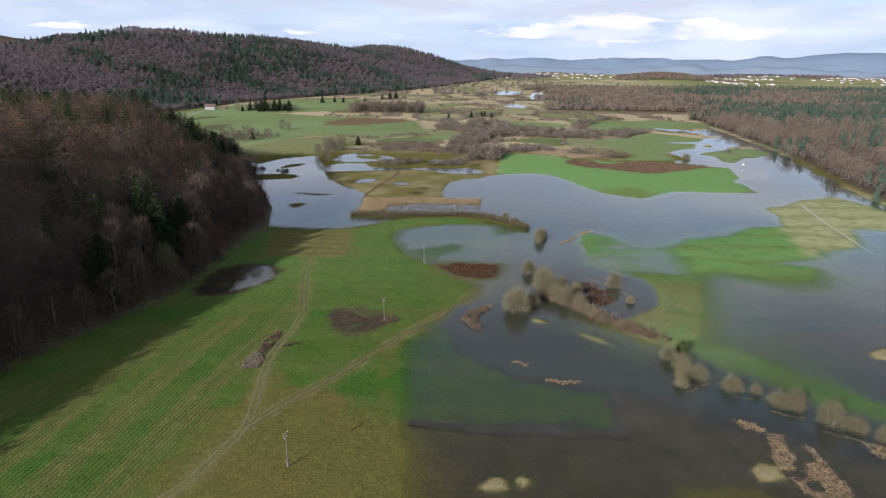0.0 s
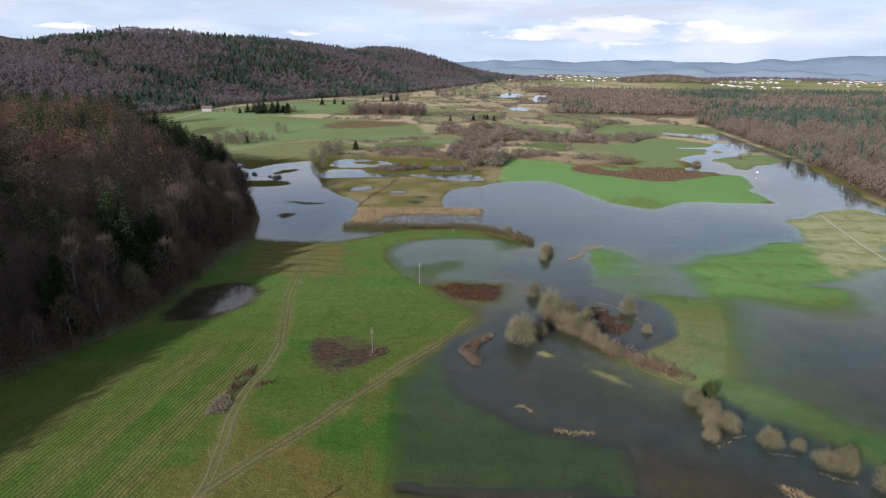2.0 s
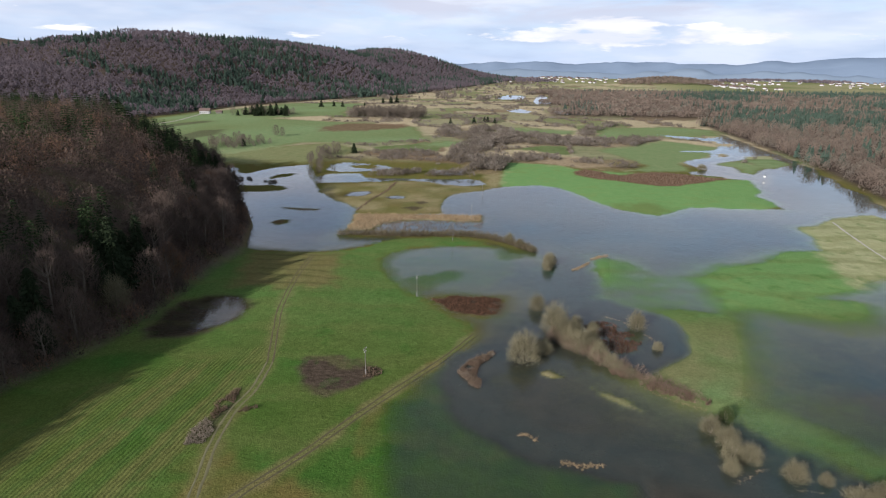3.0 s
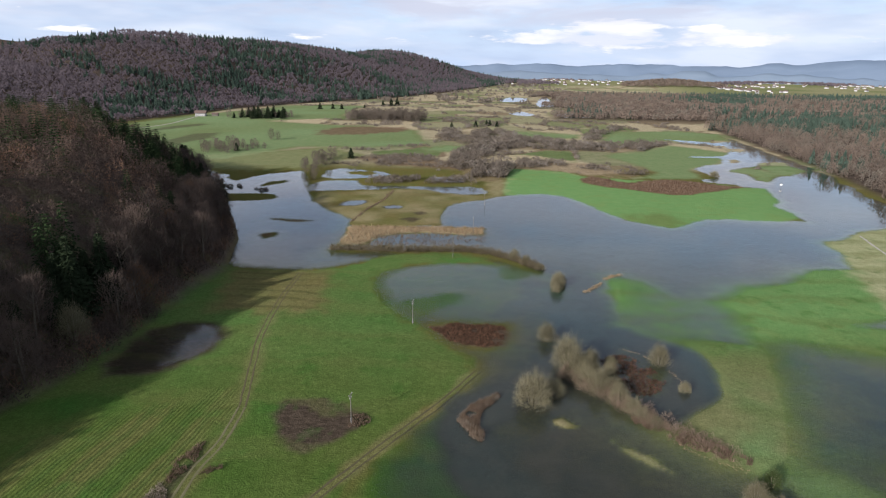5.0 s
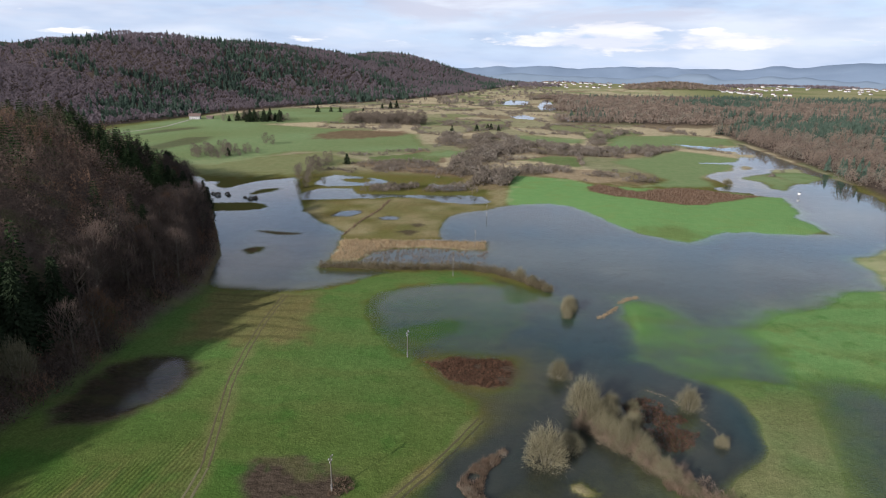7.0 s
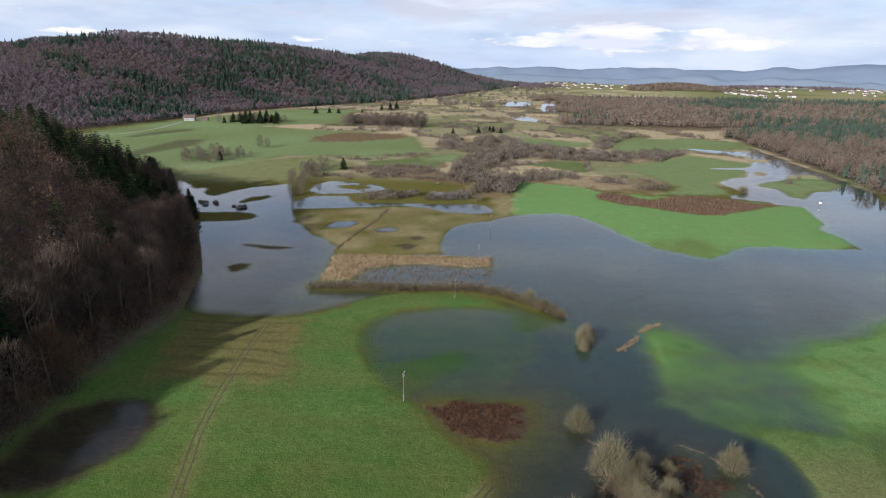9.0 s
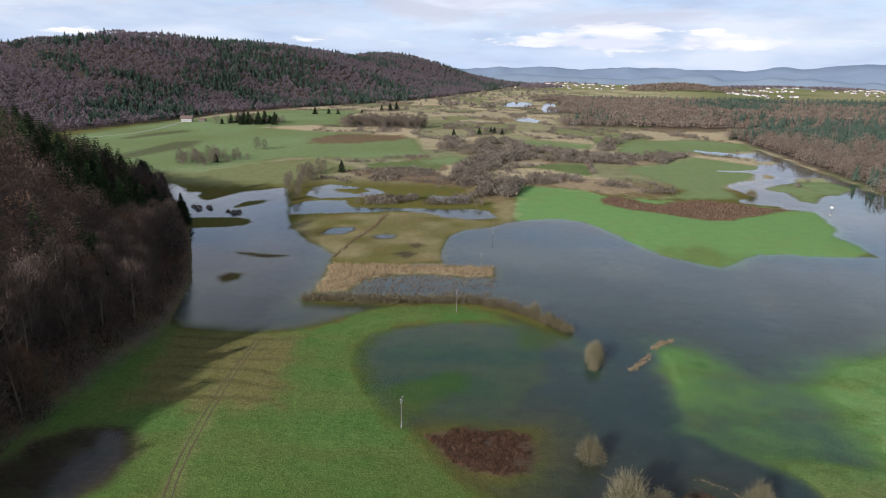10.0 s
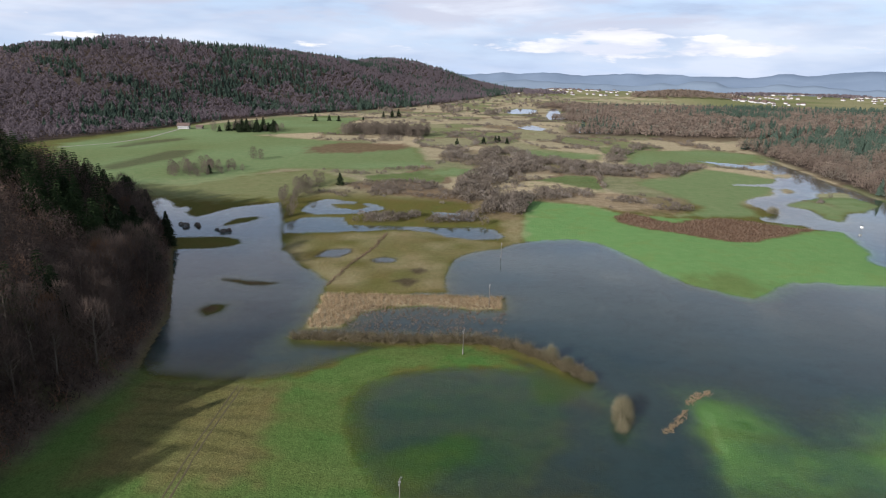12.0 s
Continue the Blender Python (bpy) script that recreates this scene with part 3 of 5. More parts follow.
def hills(x, y):
    d = np.maximum(-signed(SPUR, x, y, 300.0), 0)
    z = 41 * (1 - (1 - np.clip(d / 76, 0, 1)) ** 1.2) * (1 + 0.10 * rough(x, y, 60) * np.clip(d / 60, 0, 1))
    z = z + 44 * np.exp(-((x + 265) / 75) ** 2 - ((y - 90) / 85) ** 2)
    foot, crest, high = (np.interp(y, HILL[:, 0], HILL[:, k]) for k in (1, 2, 3))
    u = (foot - x) / (foot - crest)
    z = z + np.where(u > 0, high * smooth(u, 0, 1) * (1 + 0.10 * rough(x, y, 240) + 0.05 * rough(x, y, 90)), 0) * (y > 300)
    e = np.maximum(-signed(EAST_WOOD, x, y, 900.0), 0)
    z = z + 20 * smooth(e, 0, 260) * (1 + 0.3 * rough(x, y, 150)) * smooth(y, 250, 500)
    for hx, hy, rx, ry, hh in ((800, 2520, 170, 260, 26), (500, 3300, 160, 200, 14), (1500, 3100, 500, 250, 12)):
        z = z + hh * np.exp(-((x - hx) / rx) ** 2 - ((y - hy) / ry) ** 2)
    return z


WATERS = [  # kind, outline, slope of the shore, greatest depth
    ("water", "flood", 0.035, 1.0), ("land", "meadow", 0.03, 0), ("land", "east_shoal", 0.02, 0), ("land", "hedge_bank", 0.06, 0),
    ("land", "reed_strip", 0.06, 0), ("water", "river", 0.05, 1.2), ("land", "river_isle", 0.04, 0), ("land", "river_islet", 0.05, 0),
    ("land", "river_far_isle", 0.05, 0), ("water", "field_tip_pool", 0.03, 0.4), ("water", "meadow_pond", 0.05, 0.8)]
WATERS += [("land", "lake_isle_" + k, 0.08, 0) for k in "abcd"] + [("water", "pond_" + k, 0.05, 0.6) for k in ("north", "channel", "east")]
WATERS += [("land", "pond_isle", 0.05, 0), ("land", "rust_reeds", 0.05, 0)] + [("water", "puddle_%d" % k, 0.05, 0.3) for k in range(2)] + [("water", "shore_pool", 0.05, 0.4)]
WATERS += [("water", "far_pool_" + k, 0.05, 0.6) for k in "abcd"]
PLAN["south_basin"] = [(-12, 60), (-12, 135), (30, 134), (52, 142), (90, 120), (120, 90), (120, 40)]
PLAN["east_basin"] = [(66, 160), (76, 215), (110, 262), (170, 262), (240, 300), (260, 200), (160, 110), (108, 128)]
PLAN["lobe"] = [(51, 286), (56, 298), (68, 304), (78, 299), (84, 284), (100, 278), (112, 268), (108, 250), (94, 240), (72, 244), (60, 250), (53, 260), (49, 272)]
PLAN["willow_bank"] = [(70, 190), (76, 182), (91, 170), (104, 156), (126, 132), (120, 122), (96, 142), (84, 156), (73, 168), (66, 178)]
SHOALS = [("near_shoal", 0.21), ("pond_shoal", 0.25), ("pond_shoal_green", 0.08), ("shoal_north", 0.09), ("shoal_stripe", 0.10), ("shoal_south", 0.12), ("shoal_mid", 0.25), ("south_basin", 0.52), ("east_basin", 0.60), ("willow_bank", 0.07),
          ("shoal_spot_a", -0.03), ("shoal_spot_b", -0.03), ("shoal_spot_c", -0.03), ("shoal_spot_d", -0.04), ("shoal_spot_e", -0.04), ("shoal_spot_f", 0.02)]


CHANNELS = [  # the drowned course of the river and its ditches: line, half width, depth
    ([(17, 206), (5, 197), (3, 188), (6, 176), (12, 167), (23, 159), (35, 154), (48, 153), (62, 147), (80, 138), (105, 118), (130, 95)], 4.0, 1.3),
    ([(36, 232), (54, 246), (70, 232), (68, 212), (54, 200)], 4.0, 1.2), ([(40, 275), (44, 240), (24, 215), (10, 200)], 6.0, 1.0),
    ([(-9.5, 131), (-4, 130), (13, 129), (40, 128), (42, 136), (42, 150)], 1.2, 1.3), ([(30, 335), (52, 300), (48, 262)], 7.0, 0.9)]


def along(line, x, y):
    """Distance to an open line, at most 60 m."""
    a = np.array(line, float)
    out = np.full(x.shape, 60.0)
    near = np.nonzero((x > a[:, 0].min() - 60) & (x < a[:, 0].max() + 60) & (y > a[:, 1].min() - 60) & (y < a[:, 1].max() + 60))[0]
    for (ax, ay), (bx, by) in zip(a[:-1], a[1:]):
        dx, dy = bx - ax, by - ay
        t = np.clip(((x[near] - ax) * dx + (y[near] - ay) * dy) / (dx * dx + dy * dy), 0, 1)
        out[near] = np.minimum(out[near], np.hypot(x[near] - ax - t * dx, y[near] - ay - t * dy))
    return out


def height(x, y):
    """The lie of the land; the water stands at 0."""
    x, y = np.atleast_1d(np.asarray(x, float)), np.atleast_1d(np.asarray(y, float))
    sd = np.full(x.shape, 40.0)
    for kind, name, slope, deep in WATERS:
        s = signed(PLAN[name], x, y)
        sd = np.minimum(sd, s) if kind == "water" else np.maximum(sd, -s)
    far = np.clip(y / 400, 0.5, 2.5)
    sd = sd + (0.9 * rough(x, y, 9) + 0.5 * rough(x, y, 3.5)) * far
    sd = np.where(signed(SPUR, x, y) < 0, np.maximum(sd, 3), sd)
    sd = np.maximum(sd, 4 - signed(EAST_WOOD, x, y) + 2.5 * rough(x, y, 18, 23))
    z = np.where(sd > 0, 0.75 * (1 - np.exp(-sd * 0.05)), -1.3 * (1 - np.exp(sd * (0.028 + 0.06 * smooth(y, 290, 390) - 0.013 * smooth(x, 66, 84) * smooth(y, 262, 240)))))
    z = z + 0.05 * rough(x, y, 25) * np.clip(np.abs(sd) / 5, 0, 1)
    for name, deep in SHOALS:
        soft, wob = (1.4, 0.8) if "spot" in name else (8.0, 4.0) if name in ("east_basin", "shoal_mid") else (3.5, 2.5)
        k = smooth(signed(PLAN[name], x, y) + wob * rough(x, y, 8 if wob > 1 else 2.5), soft, -soft * (wob > 1))
        z = z + (np.maximum(z, -deep) - z) * k if deep > 0 else np.maximum(z, z + (-deep - z) * k)
    z = np.where(signed(PLAN["meadow_pond"], x, y) < 0, np.minimum(z, -0.42 * smooth(sd, 0, -7)), z)
    lobe = smooth(signed(PLAN["lobe"], x, y), 6, -6)
    z = z + (-0.02 - 0.16 * smooth(np.hypot(x - 64, y - 294), 6, 42) * smooth(x, 106, 88) + 0.07 * rough(x, y, 15, 21) + 0.04 * rough(x, y, 5, 22) - z) * lobe
    for line, wide, deep in CHANNELS:
        d = along(line, x, y)
        z = np.minimum(z, z + (-deep - z) * smooth(d + 1.2 * rough(x, y, 6), wide + (5.5 if wide > 2 else 0.7), wide * (0.1 if wide > 2 else 0.4)) * smooth(z, 0.40, 0.05))
    return z + hills(x, y)


def steps(lo, hi, fine_lo, fine_hi, fine, grow, most):
    mid = list(np.arange(fine_lo, fine_hi, fine))
    for sign in (1, -1):
        v, s, side = (mid[-1] if sign > 0 else mid[0]), fine, []
        while lo < v < hi:
            s = min(s * grow, most)
            v += sign * s
            side.append(v)
        mid = mid + side if sign > 0 else side[::-1] + mid
    return np.array(mid)


GX = steps(-3200, 3200, -125, 130, 1.15, 1.03, 60)
GY = steps(-500, 4980, 90, 345, 1.15, 1.017, 55)
XX, YY = (v.ravel() for v in np.meshgrid(GX, GY))
ZZ = height(XX, YY)


def lie(x, y):
    """Height of the ground mesh at places."""
    x, y = np.atleast_1d(np.asarray(x, float)), np.atleast_1d(np.asarray(y, float))
    i = np.clip(np.searchsorted(GX, x) - 1, 0, len(GX) - 2)
    j = np.clip(np.searchsorted(GY, y) - 1, 0, len(GY) - 2)
    f, g = (x - GX[i]) / (GX[i + 1] - GX[i]), (y - GY[j]) / (GY[j + 1] - GY[j])
    z = ZZ.reshape(len(GY), len(GX))
    return z[j, i] * (1 - f) * (1 - g) + z[j, i + 1] * f * (1 - g) + z[j + 1, i] * (1 - f) * g + z[j + 1, i + 1] * f * g


def sheet(name, verts, faces, mat, smooth_shade=False):
    """A mesh from arrays; faces are rows of three or four."""
    me = bpy.data.meshes.new(name)
    verts, faces = np.asarray(verts, np.float32), np.asarray(faces, np.int32)
    k = faces.shape[1]
    me.vertices.add(len(verts)), me.loops.add(faces.size), me.polygons.add(len(faces))
    me.vertices.foreach_set("co", verts.ravel())
    me.loops.foreach_set("vertex_index", faces.ravel())
    me.polygons.foreach_set("loop_start", np.arange(0, faces.size, k, dtype=np.int32))
    me.polygons.foreach_set("use_smooth", np.full(len(faces), smooth_shade))
    me.update(calc_edges=True)
    me.materials.append(mat)
    return me


def number(me, name, values):
    a = me.attributes.new(name, "FLOAT", "POINT")
    a.data.foreach_set("value", np.asarray(values, np.float32))


TRACK_A = [(-62, 92), (-59.4, 99.1), (-55.6, 105.9), (-52.2, 117.5), (-50.2, 127.5), (-52, 141.7), (-54.2, 155.4), (-54.6, 170), (-52.9, 180), (-53.2, 195.3),
           (-58.6, 219.8), (-62.3, 239), (-64.7, 268), (-65.4, 302)]
TRACK_B = [(-49.8, 126.4), (-41.9, 139.3), (-32.7, 153), (-22.2, 171), (-12.6, 186), (-2.1, 202), (7.2, 219)]

# ---- ground and water ----
nx, ny = len(GX), len(GY)
cell = (np.arange(ny - 1)[:, None] * nx + np.arange(nx - 1)[None]).ravel()
quads = np.stack([cell, cell + 1, cell + nx + 1, cell + nx], 1)
me = sheet("ground", np.stack([XX, YY, ZZ], 1), quads, MAT["ground"], True)


def inside(name, soft=2.0, wob=1.5):
    s = signed(PLAN[name], XX, YY) + wob * rough(XX, YY, 6) + wob * 0.6 * rough(XX, YY, 2.6, 2)
    return smooth(s, soft, -soft)


def most(names, soft=2.0, wob=1.5):
    return np.max([inside(k, soft, wob) for k in names], 0)


spur_in = smooth(signed(SPUR, XX, YY), 4, -4)
foot = np.interp(YY, HILL[:, 0], HILL[:, 1])
woods = np.maximum(np.maximum(spur_in, smooth(foot - XX, -6, 10) * (YY > 400)), smooth(-signed(EAST_WOOD, XX, YY), -2, 10))
woods = np.maximum(woods, smooth(XX - 120 - (YY - 1000) * 0.10 + 60 * rough(XX, YY, 120), 0, 60) * smooth(YY, 1000, 1150) * smooth(YY, 2120, 1980))
lush = np.maximum(inside("meadow", 3, 3) * (0.75 + 0.25 * rough(XX, YY, 14)) * (1 - inside("olive_near", 6, 5)) * (1 - 0.9 * inside("furrows", 5, 3)),
                  np.maximum.reduce([inside("pond_shoal", 11, 3), inside("near_shoal", 5, 3), inside("dark_grass", 2, 2)]))
shoal_grass = smooth(signed(PLAN["east_shoal"], XX, YY) + 5 * rough(XX, YY, 9), 32, 6)
lush = np.maximum(lush, 0.85 * shoal_grass * smooth(YY, 215, 250))
pasture = most(["west_green", "mid_green_a", "mid_green_b", "east_green_a"], 12, 6) * (0.8 + 0.2 * rough(XX, YY, 60))
# past 2 km a share of pasture colour is added, imitating pale haze
pasture = np.maximum.reduce([pasture, 0.45 * inside("west_olive", 14, 10), 0.8 * most(["east_green_b", "river_isle"], 5, 3), 0.42 * smooth(YY, 1960, 2120), 0.15 * smooth(YY, 560, 640)])
lush = np.maximum.reduce([lush, 0.7 * most(["shoal_stripe", "shoal_mid"], 5, 3), 0.9 * most(["lobe", "willow_bank"], 6, 3)])
pasture = np.maximum(pasture, 0.35 * shoal_grass * smooth(YY, 262, 215))

# the marsh is a patchwork of small fields: each has a seed point, and hedges run between them
SEEDS = np.array([(i * 62 + 44 * LATTICE[i % 256, j % 256] + 31 * (j % 2), j * 78 + 60 * LATTICE[j % 256, i % 256]) for i in range(-9, 16) for j in range(6, 38)])


def cells(x, y):
    """For places: the field they lie in, and how far they are from its edge."""
    one, two, who = np.full(x.shape, 1e9), np.full(x.shape, 1e9), np.zeros(x.shape, int)
    wx, wy = x + 14 * rough(x, y, 45, 14), y + 16 * rough(x, y, 45, 15)
    for k, (a, b) in enumerate(SEEDS):
        d = np.hypot(wx - a, (wy - b) * 0.8)
        closer = d < one
        two = np.where(closer, one, np.minimum(two, d))
        who = np.where(closer, k, who)
        one = np.where(closer, d, one)
    return who, two - one


far_land = np.nonzero((YY > 540) & (YY < 2700) & (XX > -420) & (XX < 700))[0]
field, rim = cells(XX[far_land], YY[far_land])
pick = np.random.RandomState(44).rand(len(SEEDS))[field]
keep = smooth(YY[far_land], 560, 620)
marsh, mosaic_lush, mosaic_straw, mosaic_rust = (np.zeros(XX.shape) for _ in range(4))
marsh[far_land] = keep
mosaic_straw[far_land] = keep * np.where(pick < 0.55, 0.30 + 0.9 * pick, 0) * smooth(rim, 0, 5)
mosaic_lush[far_land] = keep * ((pick > 0.80) * 0.75 + ((pick > 0.62) & (pick <= 0.80)) * 0.35) * smooth(rim, 1, 6)
mosaic_rust[far_land] = keep * np.maximum(0.75 * (1 - smooth(rim, 1, 7)) * (rough(XX[far_land], YY[far_land], 50, 16) > -0.2), 0.6 * ((pick > 0.55) & (pick < 0.62)))
mosaic_straw = mosaic_straw * (1 - smooth(YY, 860, 780) * smooth(XX, -20, -80))
fields = most(["west_olive", "west_green", "mid_green_a", "mid_green_b", "east_green_a", "east_green_b", "field_lime", "olive_field"], 6, 2)
marsh, mosaic_lush, mosaic_straw, mosaic_rust = (v * (1 - fields) for v in (marsh, mosaic_lush, mosaic_straw, mosaic_rust))
lush = np.maximum(lush, mosaic_lush)
straw = np.maximum(most(["tan_corner", "tan_south"], 4, 3) * np.where(YY < 545, 0.35, 0.9), 0.25 * most(["marsh_tan"], 20, 15))
straw = np.maximum(straw, 0.55 * inside("peninsula_tan", 5, 3))
# past 2 km a straw tint washes out the land the way haze would
straw = np.maximum(straw, 0.38 * smooth(YY, 1960, 2120) * (0.7 + 0.6 * rough(XX, YY, 160, 25)))
straw = np.maximum(straw, 0.07 * shoal_grass * smooth(YY, 245, 205))
straw = np.maximum(straw, 0.36 * inside("olive_field", 3, 2) * np.clip(0.6 + 0.6 * rough(XX, YY, 12), 0, 1))
straw = np.maximum.reduce([straw, inside("reed_strip", 2, 1), 0.14 * inside("west_olive", 14, 10)])
straw = np.maximum.reduce([straw, mosaic_straw, 0.4 * most(["shrub_b", "shrub_c", "shrub_d"], 10, 8), 0.10 * inside("furrows", 6, 3)])
near_a = 1 - smooth(along(TRACK_A, XX, YY) + 1.2 * rough(XX, YY, 5), 1.2, 3.6)
near_b = 1 - smooth(along(TRACK_B, XX, YY) + 1.2 * rough(XX, YY, 5), 1.0, 3.2)
lush = lush * (1 - 0.5 * near_a) * (1 - 0.7 * near_b)
straw = np.maximum.reduce([straw, 0.06 * near_a, 0.10 * near_b, 0.5 * smooth(np.abs(signed(EAST_WOOD, XX, YY) - 2), 5, 2) * smooth(rough(XX, YY, 34, 24), -0.2, 0.5)])
straw = np.maximum(straw, 0.5 * most(["shoal_spot_" + k for k in "abcdef"], 1.2, 0.6))
rust = np.maximum.reduce([most(["rust_patch", "rust_reeds"], 2, 1.5), 0.45 * most(["shrub_a", "shrub_b", "shrub_c", "shrub_d"], 6, 4), 0.7 * inside("shrub_a", 5, 4), 0.85 * inside("plough_c", 7, 6), mosaic_rust, 0.8 * most(["lake_isle_c", "lake_isle_d"], 2, 1)])
mud = np.maximum(most(["mud_patch", "log_heap"], 1.2, 1.5), 0.6 * most(["plough_a", "plough_b"], 5, 1))
mud = np.maximum(mud, 0.8 * most(["puddle_%d" % k for k in range(4)], 1.5, 1))
mud = np.maximum.reduce([mud, smooth(-ZZ, 0.45, 1.0), inside("meadow_pond", 2.5, 1.5), 0.75 * inside("rust_reeds", 2, 1.5)])
# lime share rising along the meadow paints in grass brightening at flat view angles
for key, v in (("lush", lush), ("lime", np.maximum.reduce([inside("field_lime", 2, 1.5) * (1 - inside("rust_patch", 2, 1)) * (1 - 0.5 * inside("lime_worn", 9, 5)), 0.8 * shoal_grass * smooth(YY, 225, 262), 0.8 * inside("lobe", 8, 4), 0.45 * inside("willow_bank", 5, 3), 0.24 * inside("meadow", 3, 3) * smooth(YY, 170, 270) * (1 - inside("furrows", 6, 3))])), ("pasture", pasture), ("straw", straw), ("rust", rust), ("mud", mud),
               ("litter", woods), ("marsh", marsh * (1 - woods)), ("mown", inside("mown", 6, 2)), ("furrow", inside("furrows", 6, 3))):
    number(me, key, np.clip(v, 0, 1))
tagged(new("ground", me), "flooded valley meadow of green and straw-coloured grass", "ground", kind="structure")

wet = (ZZ[quads].min(1) < 0.03) & (YY[quads].max(1) < 3500)
used, back = np.unique(quads[wet], return_inverse=True)
me = sheet("water", np.stack([XX[used], YY[used], 0 * XX[used]], 1), back.reshape(-1, 4), MAT["water"], True)
number(me, "depth", np.clip(-ZZ[used], 0, 2))
ux, uy = XX[used], YY[used]
brown = np.maximum(smooth(uy + 0.45 * np.maximum(ux - 40, 0), 172, 138) * smooth(ux, -30, -10) * (1 - 0.75 * smooth(signed(PLAN["near_shoal"], ux, uy), 3, -4)),
                   0.7 * smooth(np.hypot((ux - 34) / 26, (uy - 178) / 20), 1.1, 0.6))
brown = np.maximum(brown, 0.75 * smooth(np.hypot((ux - 132) / 45, (uy - 165) / 30) + 0.2 * rough(ux, uy, 22), 1.1, 0.7))
brown = np.maximum(brown, 0.55 * smooth(uy, 265, 225) * smooth(ux, 76, 62))
number(me, "silt", np.clip(np.maximum(brown, smooth(signed(PLAN["meadow_pond"], ux, uy), 4, 0)), 0, 1))
tagged(new("water", me), "still grey-blue flood water standing over grass", "water", kind="structure")

# distant hills, far beyond the valley
azi = np.linspace(-80, 80, 321)
ridge = np.interp(azi, (-80, -45, -35, -28, -10, 0, 4.4, 5.9, 9.3, 12, 15.5, 18.7, 23, 25.8, 27.8, 31.4, 34, 50, 80),
                  (120, 170, 155, 110, 80, 84, 91, 110, 88, 95, 117, 101, 97, 125, 117, 150, 140, 160, 120))
ridge = ridge * 0.94 + 7 * rough(azi, azi * 0, 1.6) + 4 * rough(azi, azi * 0, 0.6)
rows = []
for k, (dist, lift) in enumerate(((4150, 0.0), (4400, 0.45), (4600, 0.85), (4750, 1.0), (4900, 0.7))):
    rows.append(np.stack([dist * np.sin(np.radians(azi)), dist * np.cos(np.radians(azi)) + 60, -2 + ridge * lift * (1 + (0.3 if k < 3 else 0.05) * rough(azi, azi * 0 + k, 2.2, k))], 1))
na = len(azi)
cell = (np.arange(4)[:, None] * na + np.arange(na - 1)[None]).ravel()
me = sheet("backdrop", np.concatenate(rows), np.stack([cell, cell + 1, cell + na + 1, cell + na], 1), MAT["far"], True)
tagged(new("backdrop", me), "distant mountain range beyond the valley, painted blue with haze", "mountains", kind="structure")
low_ridge = 46 + 16 * rough(azi, azi * 0 + 3, 4.5, 5) + 9 * rough(azi, azi * 0, 1.3, 6) + 4 * rough(azi, azi * 0, 0.5, 7)
rows = [np.stack([d * np.sin(np.radians(azi)), d * np.cos(np.radians(azi)) + 60, -2 + low_ridge * h * (1 + 0.25 * rough(azi, azi * 0 + k, 1.4, k))], 1) for k, (d, h) in enumerate(((3850, 0.0), (3930, 0.4), (4000, 0.8), (4060, 1.0), (4130, 0.6)))]
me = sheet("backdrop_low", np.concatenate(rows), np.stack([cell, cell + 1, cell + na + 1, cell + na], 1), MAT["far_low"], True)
tagged(new("backdrop_low", me), "lower hills before the mountains, painted blue-green with haze", "hills", kind="structure")


# ---- building helpers ----
class Shape:
    """Gathers tubes, blades and boxes into one mesh."""

    def __init__(self):
        self.v, self.f = [], []

    def tube(self, a, b, ra, rb, sides=5):
        a, b = Vector(a), Vector(b)
        q = (b - a).to_track_quat("Z", "Y")
        k = len(self.v)
        for c, r in ((a, ra), (b, rb)):
            for i in range(sides):
                t = math.tau * i / sides
                self.v.append(tuple(c + q @ Vector((r * math.cos(t), r * math.sin(t), 0))))
        for i in range(sides):
            j = (i + 1) % sides
            self.f.append((k + i, k + j, k + sides + j, k + sides + i))
        self.f.append(tuple(k + sides + i for i in range(sides)))
        return self

    def box(self, lo, hi):
        k = len(self.v)
        (a, b, c), (d, e, f) = lo, hi
        self.v += [(a, b, c), (d, b, c), (d, e, c), (a, e, c), (a, b, f), (d, b, f), (d, e, f), (a, e, f)]
        self.f += [tuple(k + i for i in q) for q in ((0, 3, 2, 1), (4, 5, 6, 7), (0, 1, 5, 4), (1, 2, 6, 5), (2, 3, 7, 6), (3, 0, 4, 7))]
        return self

    def mesh(self, name, mat):
        me = bpy.data.meshes.new(name)
        me.from_pydata(self.v, [], self.f)
        me.materials.append(mat)
        return me


def blades(base, tip, width, rng):
    """Thin three-cornered blades from base to tip points, as vertices and faces."""
    n = len(base)
    side = np.cross(tip - base, rng.normal(size=(n, 3)))
    side /= np.linalg.norm(side, axis=1)[:, None] + 1e-9
    w = (width if np.ndim(width) else np.full(n, width))[:, None] * 0.5
    v = np.stack([base - side * w, base + side * w, tip], 1).reshape(-1, 3)
    return v, np.arange(3 * n).reshape(-1, 3)


def thing(name, label, category, group="", kind=""):
    return tagged(new(name), label, category, group, kind)


def part(name, me, parent, label=""):
    ob = new(name, me)
    ob.parent = parent
    return tagged(ob, label) if label else ob


